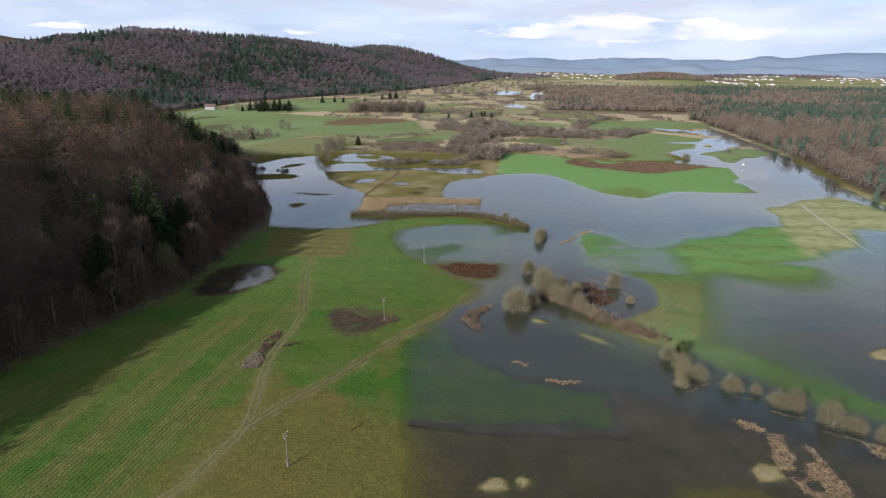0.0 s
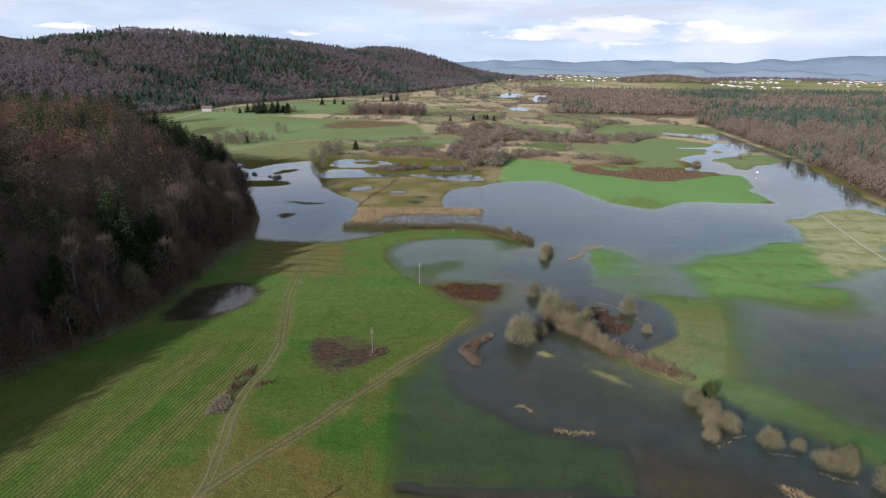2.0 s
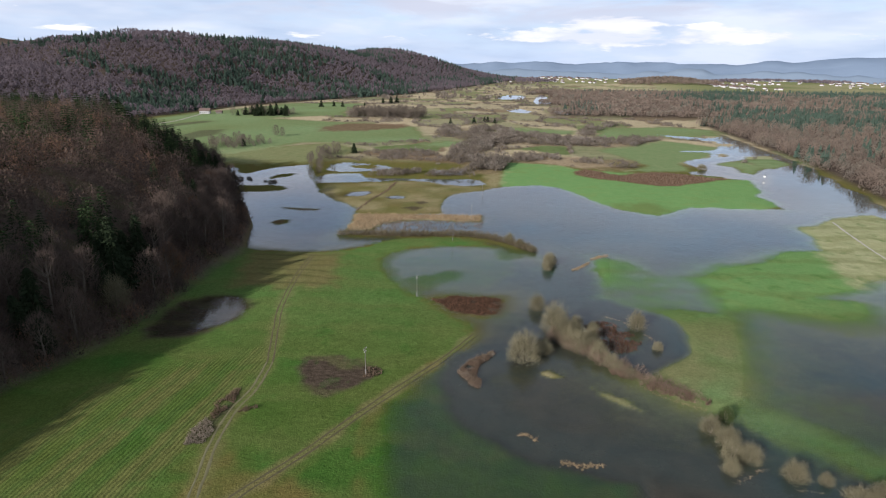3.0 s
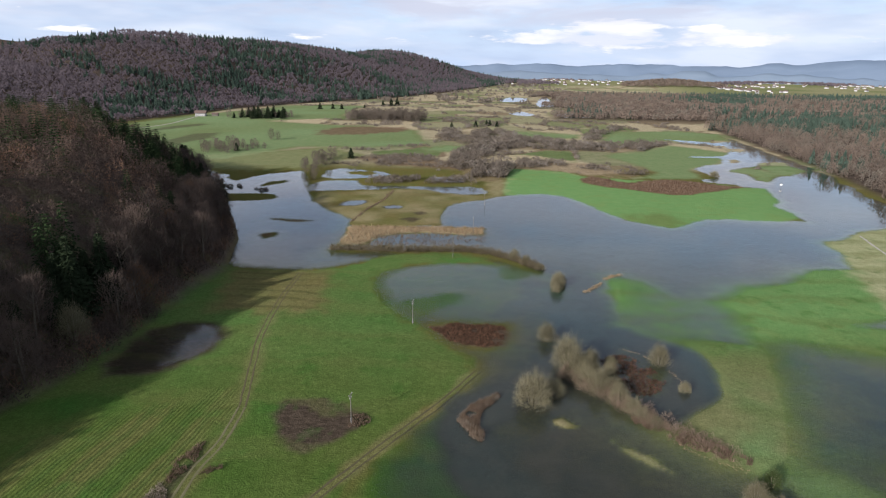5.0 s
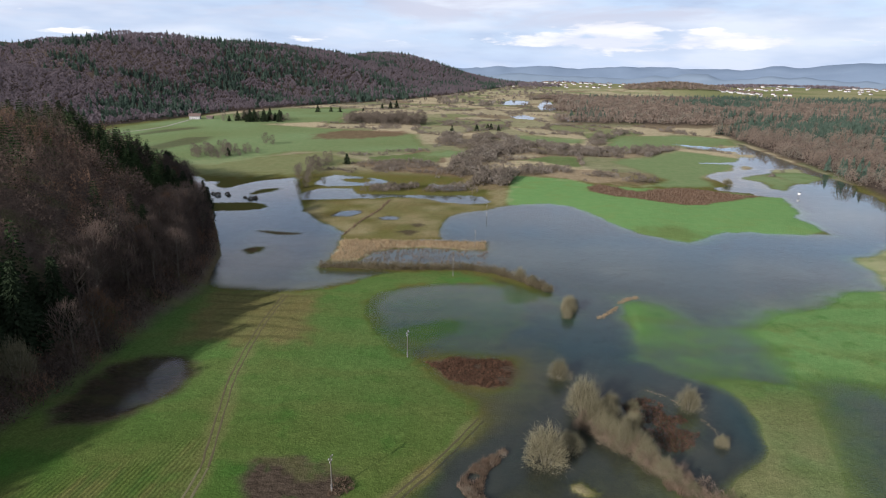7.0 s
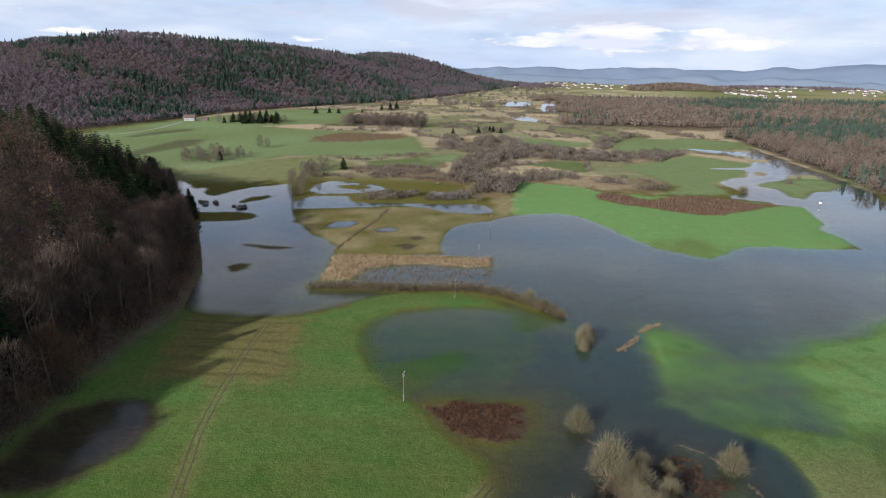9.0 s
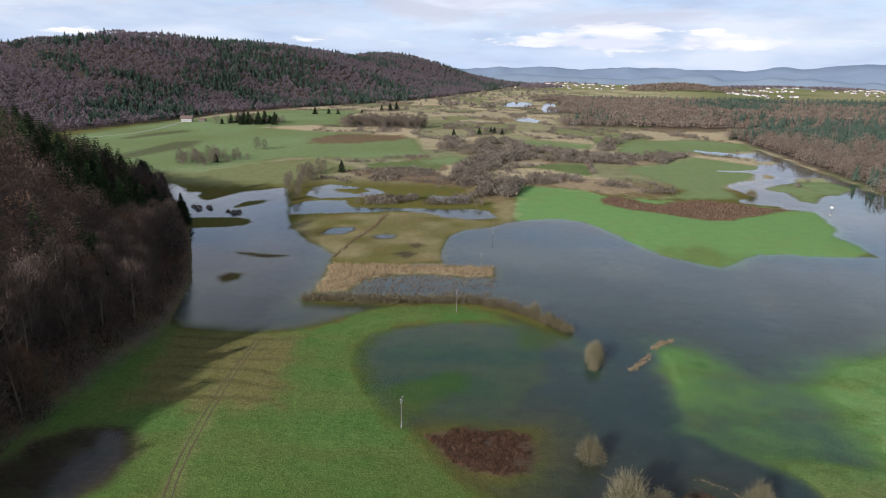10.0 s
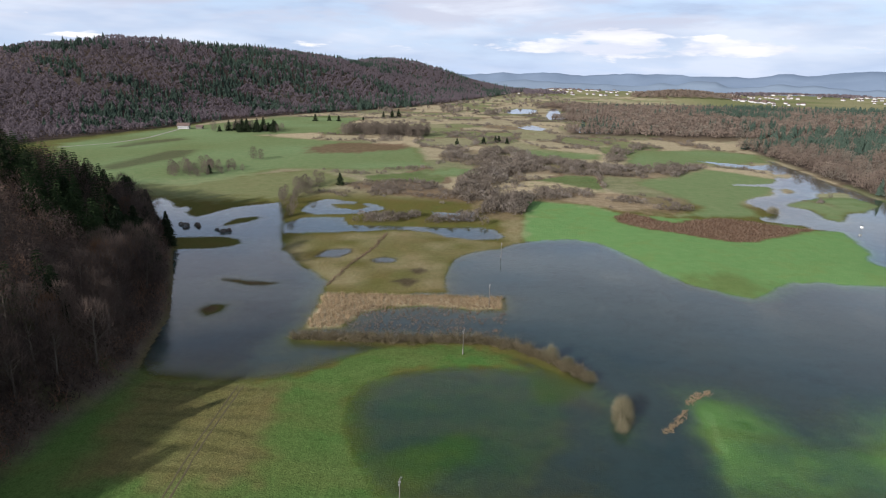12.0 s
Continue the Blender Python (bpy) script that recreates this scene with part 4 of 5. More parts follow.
def crown_points(n, rng, low, high, radius, bulge=0.45):
    """Points in a rounded crown: more towards its skin, with lumps."""
    u = rng.rand(n)
    h = low + (high - low) * u
    prof = np.sin(np.pi * np.clip((u * 0.88 + 0.11), 0, 1)) ** bulge
    a = rng.rand(n) * math.tau
    lump = 1 + 0.22 * np.sin(3 * a + 5 * u + rng.rand() * 6) + 0.15 * np.sin(5 * a - 9 * u)
    r = radius * prof * lump * np.sqrt(rng.rand(n) * 0.85 + 0.15)
    return np.stack([r * np.cos(a), r * np.sin(a), h], 1)


def bare_tree(name, seed, tall, radius, twigs, mat, low=0.3, bark="bark", stems=1, twig_len=1.6, twig_w=0.16):
    """A leafless tree: trunk with limbs, and a crown of fine twigs. Returns the meshes of both."""
    rng = np.random.RandomState(seed)
    s = Shape()
    for k in range(stems):
        lean = rng.normal(size=2) * (0.03 if stems == 1 else 0.28) * tall
        foot = Vector((rng.normal() * 0.25 * (stems > 1), rng.normal() * 0.25 * (stems > 1), -0.4))
        mid = Vector((lean[0] * 0.5, lean[1] * 0.5, tall * 0.45))
        top = Vector((lean[0], lean[1], tall * 0.85))
        r = tall * 0.014 / math.sqrt(stems) + 0.04
        s.tube(foot, mid, r * 1.3, r * 0.8, 6).tube(mid, top, r * 0.8, r * 0.2, 5)
        for j in range(9 if stems == 1 else 4):
            t = 0.3 + 0.55 * rng.rand()
            a = foot.lerp(top, t)
            an, le = rng.rand() * math.tau, radius * (0.6 + 0.35 * rng.rand())
            b = a + Vector((math.cos(an) * le, math.sin(an) * le, le * (0.5 + 0.5 * rng.rand())))
            s.tube(a, b, r * 0.4, r * 0.1, 4)
    base = crown_points(twigs, rng, tall * low, tall, radius)
    out = base * np.array([1, 1, 0.25]) + np.array([0, 0, tall * 0.10])
    out /= np.linalg.norm(out, axis=1)[:, None] + 1e-6
    tip = base + (out * 0.8 + rng.normal(size=base.shape) * 0.45 + np.array([0, 0, 0.45])) * twig_len * (0.5 + rng.rand(twigs, 1))
    v, f = blades(base, tip, twig_w, rng)
    return s.mesh("trunk", MAT[bark]), sheet("crown", v, f, MAT[mat])


def boughs(rng, tall, radius, whorls, per, tiers):
    """Short drooping sprays set along whorls of boughs: starts, tips and widths."""
    b, t, w = [], [], []
    for k in range(whorls):
        u = k / whorls
        z, r = tall * (0.06 + 0.92 * u), radius * (1 - u) ** 0.8 * (0.8 + 0.4 * rng.rand()) + 0.2
        for j in range(per):
            a = math.tau * (j + rng.rand() * 0.9) / per + k
            rr = r * (0.65 + 0.5 * rng.rand())
            d = np.array([math.cos(a), math.sin(a), 0])
            for q in tiers:
                s = np.array([0, 0, z - 0.22 * rr * q]) + d * rr * q
                b.append(s)
                t.append(s + d * (0.16 * rr + 0.35) + np.array([rng.normal() * 0.35, rng.normal() * 0.35, -0.28 - 0.2 * rng.rand()]))
                w.append(0.16 * rr + 0.28)
    return np.array(b), np.array(t), np.array(w)


def spruce(seed, tall, radius, whorls, per):
    """A spruce: straight trunk and whorls of drooping boughs."""
    rng = np.random.RandomState(seed)
    s = Shape().tube((0, 0, -0.4), (0, 0, tall * 0.97), tall * 0.012 + 0.05, 0.03, 6)
    v, f = blades(*boughs(rng, tall, radius, whorls, per, (0.2, 0.45, 0.7, 0.95)), rng)
    return s.mesh("trunk", MAT["bark"]), sheet("crown", v, f, MAT["needle"])


def plant(name, meshes, label, category, group=""):
    t = thing(name, label, category, group)
    for me in meshes[0] if isinstance(meshes[0], list) else [meshes[0]]:
        part(me.name.split(".")[0], me, t)
    part("crown", meshes[1], t)
    return t


def stand(kind, x, y, scale, turn, tilt=(0, 0)):
    z = float(lie(x, y)[0])
    t = copy_thing(kind, pose(x, y, z, tilt[0], tilt[1], turn))
    t.scale = (scale * 1.0, scale * 1.0, scale)
    return t


def mass(name, spots, sizes, template, mat, seed, label, category, turn=True):
    """Many small plants in one mesh: copies of a template of blades, with a tint for each plant."""
    rng = np.random.RandomState(seed)
    tv, tf = template
    n = len(spots)
    a = rng.rand(n) * math.tau
    c, s = np.cos(a)[:, None], np.sin(a)[:, None]
    wide = sizes[:, None] * (0.85 + 0.3 * rng.rand(n, 1))
    x = (tv[None, :, 0] * c - tv[None, :, 1] * s) * wide + spots[:, 0:1]
    y = (tv[None, :, 0] * s + tv[None, :, 1] * c) * wide + spots[:, 1:2]
    z = tv[None, :, 2] * sizes[:, None] + spots[:, 2:3]
    v = np.stack([x, y, z], 2).reshape(-1, 3)
    f = (tf[None] + (np.arange(n) * len(tv))[:, None, None]).reshape(-1, 3)
    me = sheet(name, v, f, mat)
    number(me, "tint", np.repeat(rng.rand(n), len(tv)))
    return tagged(new(name, me), label, category, kind="stuff")


def template_bare(seed, twigs, tall, radius, length, width, low=0.25):
    rng = np.random.RandomState(seed)
    base = crown_points(twigs, rng, tall * low, tall * 0.95, radius)
    tip = base + (rng.normal(size=base.shape) * 0.6 + base * np.array([0.8, 0.8, 0]) / radius + np.array([0, 0, 0.7])) * length
    return blades(base, tip, width, rng)


def template_dome(seed, n, tall, radius, size, low=0.15, ragged=0.55):
    """A rounded crown: a lumpy shell of small clumps of twigs, each reaching up and outwards."""
    rng = np.random.RandomState(seed)
    d = rng.normal(size=(n, 3))
    d[:, 2] = np.abs(d[:, 2]) * 1.1 - 0.25
    d /= np.linalg.norm(d, axis=1)[:, None]
    a = np.arctan2(d[:, 1], d[:, 0])
    lump = 0.88 + 0.14 * np.sin(3 * a + seed) * np.cos(2.5 * d[:, 2] + seed) + 0.10 * rng.normal(size=n)
    c = d * lump[:, None] * np.array([radius, radius, tall * (1 - low) * 0.72]) + np.array([0, 0, tall * (low + (1 - low) * 0.28)])
    w = d * 0.7 + np.array([0, 0, 0.35]) + rng.normal(size=(n, 3)) * ragged * 0.6   # brooms of twigs point up and out
    w /= np.linalg.norm(w, axis=1)[:, None]
    u = np.cross(w, d + rng.normal(size=(n, 3)) * ragged)
    u /= np.linalg.norm(u, axis=1)[:, None]
    s = size * (0.6 + 0.8 * rng.rand(n, 1))
    v = np.stack([c - u * s * 0.45 - w * s * 0.45, c + u * s * 0.45 - w * s * 0.45, c + w * s * 0.8], 1).reshape(-1, 3)
    return v, np.arange(3 * n).reshape(-1, 3)


def template_mix(*parts):
    """Several templates as one."""
    v = np.concatenate([p[0] for p in parts])
    k = np.cumsum([0] + [len(p[0]) for p in parts])
    return v, np.concatenate([p[1] + o for p, o in zip(parts, k)])


def template_spruce(seed, tall, radius, levels=5, sides=6):
    rng = np.random.RandomState(seed)
    b, t, w = [], [], []
    for k in range(levels):
        z = tall * (0.12 + 0.85 * k / levels)
        r = radius * (1 - k / levels) + 0.3
        for j in range(sides):
            a = math.tau * (j + rng.rand() * 0.7) / sides
            rr = r * (0.8 + 0.4 * rng.rand())
            t.append((rr * math.cos(a), rr * math.sin(a), z - 0.3 * rr))
            b.append((0, 0, z + tall * 0.16))
            w.append(rr * 1.1)
    return blades(np.array(b, float), np.array(t, float), np.array(w), rng)


def spaced(box, gap, seed, keep):
    """Places on a shaken grid where keep(x, y) is true."""
    rng = np.random.RandomState(seed)
    x, y = (v.ravel() for v in np.meshgrid(np.arange(box[0], box[1], gap), np.arange(box[2], box[3], gap)))
    x, y = x + rng.uniform(-0.45, 0.45, x.shape) * gap, y + rng.uniform(-0.45, 0.45, x.shape) * gap
    k = keep(x, y)
    return x[k], y[k]


def put3(x, y, sink=0.0):
    return np.stack([x, y, lie(x, y) - sink], 1)


# ---- the wooded spur ----
rng = np.random.RandomState(11)
BARE = [plant("bare_tree", bare_tree("t", 20 + k, 16 + k % 4, 4.9 + 0.5 * (k % 3), 1500, "twig", 0.12, twig_len=1.25, twig_w=0.10), "leafless brown broadleaf tree on the wooded slope", "tree", "trees of the wooded slope") for k in range(5)]
RUSSET = plant("bare_tree", bare_tree("t", 31, 14, 4.6, 1900, "twig_orange", 0.12, twig_len=1.1, twig_w=0.12), "beech with russet withered leaves on the wooded slope", "tree", "trees of the wooded slope")
SPRUCE = [plant("spruce_tree", spruce(40 + k, 16 + 2 * k, 3.9 + 0.3 * k, 30, 13), "dark green spruce on the wooded slope", "tree", "spruces of the wooded slope") for k in range(3)]
sx_, sy_ = spaced((-420, -90, -60, 540), 6.8, 5, lambda x, y: (signed(SPUR, x, y, 200.0) < -0.3 - 7.0 * smooth(y, 235, 290)) & (signed(SPUR, x, y, 200.0) > -150) & (x > -0.9 * y - 95))
sdist = -signed(SPUR, sx_, sy_, 200.0)
order = np.argsort(sdist + np.where(sy_ < 110, 200, 0))
near, rest = order[:215], order[215:]
for i in near:
    x, y = sx_[i], sy_[i]
    if math.hypot(x + 109, y - 219) < 8:   # the pale tree stands clear of the wood
        continue
    dark = rough(np.array([x]), np.array([y]), 38, 4)[0] + rng.normal() * 0.35
    kind = SPRUCE[rng.randint(3)] if dark + (0.45 if y > 350 else -0.4) > 0.42 else (RUSSET if rng.rand() < 0.05 else BARE[rng.randint(5)])
    small = 0.92 + 0.12 * min(sdist[i] / 12, 1)
    stand(kind, x, y, small * rng.uniform(0.75, 1.2), rng.rand() * 360, (rng.normal() * 2, rng.normal() * 2))
for x, y, s in ((-246, 432, 1.15), (-268, 446, 1.2), (-290, 458, 1.0), (-214, 410, 1.15), (-200, 398, 1.1), (-179, 386, 1.1), (-172, 396, 0.95), (-168, 420, 0.85), (-312, 470, 1.1), (-225, 425, 0.9),
                (-188, 436, 0.9), (-180, 448, 0.8), (-172, 462, 0.75), (-160, 455, 0.7), (-150, 437, 0.8)):
    stand(SPRUCE[int(-x) % 3], x, y, s * 1.1, x * 13)
dark = rough(sx_[rest], sy_[rest], 38, 4) + rng.normal(size=len(rest)) * 0.35
dark = dark + np.where(sy_[rest] > 340, 0.5, -0.12)
b, s = rest[dark <= 0.45], rest[dark > 0.45]
mass("woodland", put3(sx_[b], sy_[b]), rng.uniform(0.65, 1.3, len(b)), template_mix(template_bare(3, 230, 16.5, 4.6, 1.2, 0.10), template_dome(3, 150, 15.0, 4.4, 0.5, 0.1, 1.2)), MAT["wood_spur"], 6, "leafless brown broadleaf wood covering the hill", "woodland")
x, y = spaced((-330, -100, -140, 150), 6.6, 19, lambda x, y: (signed(SPUR, x, y, 200.0) < -1.5) & (signed(SPUR, x, y, 200.0) > -135) & (x <= -0.9 * y - 95))
mass("woodland", put3(x, y), rng.uniform(0.9, 1.25, len(x)), template_dome(18, 90, 16.5, 4.6, 1.3, 0.05, 0.9), MAT["wood_spur"], 17, "leafless brown broadleaf wood on the back of the hill", "woodland")
mass("spruce_wood", put3(sx_[s], sy_[s]), rng.uniform(0.75, 1.35, len(s)), blades(*boughs(np.random.RandomState(4), 18, 4.0, 19, 8, (0.45, 0.85)), np.random.RandomState(5)), MAT["needle_spur"], 7, "dark spruces standing among bare trees", "woodland")
for t in BARE + [RUSSET] + SPRUCE:
    x, y = -230 - rng.rand() * 60, 60 + rng.rand() * 60
    t.location = (x, y, float(lie(x, y)[0]))

x, y = spaced((-330, -90, 0, 540), 2.4, 21, lambda x, y: (signed(SPUR, x, y) < 1.2 - 3.5 * smooth(y, 235, 290)) & (signed(SPUR, x, y) > -16))
mass("undergrowth", put3(x, y), rng.uniform(0.7, 1.5, len(x)), template_mix(template_bare(22, 22, 3.8, 1.6, 1.2, 0.2, 0.0), template_dome(22, 24, 4.2, 1.7, 0.45, 0.0, 1.2)), MAT["wood_spur"], 23, "bare brown undergrowth along the edge of the wood", "undergrowth")

# ---- the long hill, the eastern woods and the far woods ----
def on_hill(x, y):
    f, c = np.interp(y, HILL[:, 0], HILL[:, 1]), np.interp(y, HILL[:, 0], HILL[:, 2])
    return (x < f + 6 * rough(x, y, 30)) & (x > c - 90) & (x > -1.05 * y - 60)


x, y = spaced((-1100, 330, 560, 1500), 9.6, 8, on_hill)
x2, y2 = spaced((-1000, 330, 1500, 3400), 14.0, 9, on_hill)
x, y = np.concatenate([x, x2]), np.concatenate([y, y2])
big = np.where(y > 1500, 1.25, 1.0)
dark = 0.7 * rough(x, y, 120, 6) + 0.5 * rough(x, y, 45, 7) + rng.normal(size=len(x)) * 0.22 - 0.05
k = dark > 0.16
mass("hill_woodland", put3(x[~k], y[~k]), rng.uniform(0.7, 1.0, (~k).sum()) * big[~k], template_mix(template_dome(13, 32, 12, 5.0, 2.3, 0.15, 0.9), template_bare(13, 12, 13, 4.6, 1.2, 0.5)), MAT["wood_far"], 10, "bare broadleaf wood covering a long hill, haze painted into its mauve-brown", "woodland")
mass("hill_spruces", put3(x[k], y[k]), rng.uniform(0.85, 1.2, k.sum()) * big[k], template_spruce(14, 14, 3.7, 6, 7), MAT["needle_far"], 11, "spruces covering a long hill, their green paled with painted haze", "woodland")

x, y = spaced((240, 1300, 360, 1250), 9.0, 12, lambda x, y: (signed(EAST_WOOD, x, y, 60.0) + 13 * rough(x, y, 26, 19) + 5 * rough(x, y, 9, 20) < -1) & (x < 0.80 * y + 120))
dark = 0.6 * rough(x, y, 90, 8) + rng.normal(size=len(x)) * 0.3 + np.clip((x - 420) / 260, -0.5, 0.6)
k = dark > 0.14
mass("east_woodland", put3(x[~k], y[~k]), rng.uniform(0.55, 1.2, (~k).sum()), template_mix(template_dome(15, 180, 13.5, 5.2, 0.82, 0.1, 0.9), template_bare(15, 60, 14, 5.0, 1.3, 0.2)), MAT["wood_east"], 13, "bare reddish-brown wood along the river", "woodland")
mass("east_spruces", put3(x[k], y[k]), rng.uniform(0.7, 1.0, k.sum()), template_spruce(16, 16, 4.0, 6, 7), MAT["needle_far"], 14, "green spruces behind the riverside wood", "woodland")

# ---- power poles ----
def power_pole():
    t = thing("power_pole", "weathered wooden power pole with crossarms on the meadow", "power pole", "poles of the power line")
    part("shaft", Shape().tube((0, 0, 0.9), (0, 0, 8.5), 0.13, 0.08, 8).mesh("shaft", MAT["pole"]), t)
    for d in (-0.2, 0.2):
        part("footing", Shape().box((d - 0.07, -0.09, -0.3), (d + 0.07, 0.09, 1.8)).mesh("footing", MAT["concrete"]), t, "pale concrete footing")
    for z, l in ((8.0, 0.9), (7.1, 0.6)):
        arm = part("crossarm", Shape().box((-l, -0.07, z - 0.07), (l, 0.07, z + 0.07)).mesh("crossarm", MAT["pole"]), t)
        for d in (-l + 0.1, l - 0.1):
            part("insulator", Shape().tube((d, 0, z + 0.07), (d, 0, z + 0.35), 0.07, 0.09, 6).mesh("insulator", MAT["ceramic"]), arm, "white ceramic insulator")
    return t


POLES = [(-36.1, 112.2), (-24.3, 189.6), (-14.3, 252.0), (-1.9, 327.4), (8.0, 372.0), (16.0, 437.0)]
pole = power_pole()
pole.matrix_basis = pose(*POLES[0], float(lie(*POLES[0])[0]), 0, 0, 75)
for p in POLES[1:]:
    copy_thing(pole, pose(*p, float(lie(*p)[0]), 0, 0, 75))

# ---- far woods across the valley ----
def far_wood(x, y):
    edge = x - 120 - (y - 1000) * 0.10 + 60 * rough(x, y, 120)
    return (edge > 25) & (y > 1080) & (y < 2000) & (x < 0.72 * y + 100) & (rough(x, y, 170, 12) > -0.75) & (signed(EAST_WOOD, x, y, 60.0) > 0)


x, y = spaced((100, 1900, 1080, 2450), 15.0, 30, far_wood)
dark = 0.7 * rough(x, y, 140, 13) + rng.normal(size=len(x)) * 0.3 + np.clip((x - 600) / 600, -0.3, 0.35)
k = dark > 0.22
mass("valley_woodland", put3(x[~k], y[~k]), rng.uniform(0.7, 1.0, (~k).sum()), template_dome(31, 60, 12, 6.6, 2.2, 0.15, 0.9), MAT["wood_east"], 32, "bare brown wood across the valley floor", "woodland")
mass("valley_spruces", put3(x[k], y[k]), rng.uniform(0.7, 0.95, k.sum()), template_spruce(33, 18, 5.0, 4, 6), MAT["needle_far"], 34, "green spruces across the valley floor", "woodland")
x, y = spaced((300, 1200, 2250, 2800), 15.0, 35, lambda x, y: ((x - 800) / 190) ** 2 + ((y - 2520) / 200) ** 2 < 1)
mass("knoll_woodland", put3(x, y), rng.uniform(0.8, 1.1, len(x)), template_dome(36, 34, 15, 7.5, 3.4), MAT["wood_east"], 37, "bare wood on a low knoll", "woodland")

# ---- shrub belts of the marsh ----
SHRUB = template_mix(template_dome(50, 84, 3.1, 2.0, 0.46, 0.02, 0.9), template_bare(50, 30, 3.4, 1.8, 0.6, 0.08, 0.02))
for i, (key, gap, size) in enumerate((("shrub_a", 3.6, 0.75), ("shrub_b", 4.2, 1.9), ("shrub_c", 4.0, 1.3), ("shrub_d", 4.4, 1.6), ("shrub_e", 4.6, 1.5),
                                      ("shrub_f", 3.2, 1.2), ("shrub_h", 4.0, 1.9))):
    a = np.array(PLAN[key])
    x, y = spaced((a[:, 0].min(), a[:, 0].max(), a[:, 1].min(), a[:, 1].max()), gap, 60 + i,
                  lambda x, y: (signed(PLAN[key], x, y) + 3 * rough(x, y, 14) < 0) & (rough(x, y, 19, 5) + 0.5 * rough(x, y, 7, 6) > -0.08))
    mass("shrub_belt", put3(x, y), size * rng.uniform(0.35, 1.0, len(x)) ** 1.2 * 1.45, SHRUB, MAT["shrub"], 70 + i, "belt of bare grey-brown shrubs in the marsh", "shrubs")
open_land = ["west_olive", "west_green", "mid_green_a", "mid_green_b", "east_green_a", "east_green_b", "field_lime", "olive_field", "rust_patch"]


HEDGED = np.random.RandomState(45).rand(len(SEEDS))


def marshy(x, y):
    f = np.interp(y, HILL[:, 0], HILL[:, 1])
    who, rim = cells(x, y)
    ok = ((rim < 4 + 5 * HEDGED[who]) & (HEDGED[who] > 0.25) & (rough(x, y, 40, 17) > -0.35)) | ((rough(x, y, 38, 9) + 0.6 * rough(x, y, 15, 10) > 0.72) & (HEDGED[who] > 0.4))
    ok &= (x > f + 20) & (lie(x, y) > 0.2) & (x < 300 + 0.02 * y) & (woods_at(x, y) < 0.3)
    for key in open_land:
        ok &= signed(PLAN[key], x, y) > 3
    return ok


def woods_at(x, y):
    i = np.clip(np.searchsorted(GX, x), 0, nx - 1)
    j = np.clip(np.searchsorted(GY, y), 0, ny - 1)
    return woods.reshape(ny, nx)[j, i]


x, y = spaced((-360, 330, 560, 1500), 5.5, 80, marshy)
mass("marsh_shrubs", put3(x, y), rng.uniform(0.6, 1.3, len(x)), template_mix(template_dome(51, 34, 3.0, 2.1, 0.8, 0.02, 0.9), template_bare(51, 12, 3.6, 1.8, 0.8, 0.2, 0.02)), MAT["shrub"], 81, "scattered bare shrubs across the marsh", "shrubs")
x, y = spaced((-200, 420, 1500, 3000), 14.0, 82, marshy)
mass("distant_shrubs", put3(x, y), rng.uniform(1.2, 2.2, len(x)), template_dome(83, 18, 3.6, 2.8, 1.8, 0.02, 0.8), MAT["shrub"], 84, "scattered bare shrubs far across the marsh", "shrubs")

# ---- hedge, reeds and drift in the flood ----
HEDGE = [(-59, 334.5), (-44, 335), (-28, 334.6), (-13, 335.6), (4, 336), (15, 332.8), (23.5, 325.4), (31.5, 318.8), (36, 312)]


def line_points(line, gap, spread, seed):
    r = np.random.RandomState(seed)
    a = np.array(line, float)
    seg = np.hypot(*np.diff(a, axis=0).T)
    s = np.arange(0, seg.sum(), gap)
    c = np.concatenate([[0], np.cumsum(seg)])
    x, y = np.interp(s, c, a[:, 0]), np.interp(s, c, a[:, 1])
    return x + r.normal(size=len(s)) * spread, y + r.normal(size=len(s)) * spread


x, y = line_points(HEDGE, 0.28, 1.0, 90)
mass("hedge", put3(x, y), rng.uniform(0.5, 1.0, len(x)), template_bare(91, 60, 3.2, 1.4, 1.1, 0.15, 0.0), MAT["hedge"], 92, "low bare brown hedge along the water's edge", "hedge")

TUFT = blades(np.random.RandomState(5).normal(size=(16, 3)) * np.array([0.35, 0.35, 0]),
              np.random.RandomState(5).normal(size=(16, 3)) * np.array([0.62, 0.62, 0.22]) + np.array([0, 0, 1.5]), 0.13, np.random.RandomState(6))


LAIN = blades(np.random.RandomState(8).normal(size=(16, 3)) * np.array([0.5, 0.4, 0.05]) + np.array([0, 0, 0.12]),
              np.random.RandomState(8).normal(size=(16, 3)) * np.array([0.5, 0.4, 0.05]) + np.random.RandomState(9).normal(size=(16, 3)) * np.array([0.7, 0.3, 0.15]) + np.array([0.2, 0, 0.35]), 0.15, np.random.RandomState(7))


def reeds(key, gap, size, mat, seed, label, keep=-0.9, name="reed_bed", tuft=TUFT):
    a = np.array(PLAN[key])
    x, y = spaced((a[:, 0].min() - 2, a[:, 0].max() + 2, a[:, 1].min() - 2, a[:, 1].max() + 2), gap, seed,
                  lambda x, y: (signed(PLAN[key], x, y) + 0.9 * rough(x, y, 4) < 0) & (rough(x, y, 3.5, seed) > keep))
    z = put3(x, y)
    z[:, 2] = np.maximum(z[:, 2], -0.12)
    mass(name, z, size * np.random.RandomState(seed).uniform(0.6, 1.2, len(x)), tuft, MAT[mat], seed + 1, label, "reeds")


PLAN["reed_water"] = [(-48, 350), (-40, 366), (-10, 370), (14, 371), (14, 352), (10, 341), (-40, 339)]
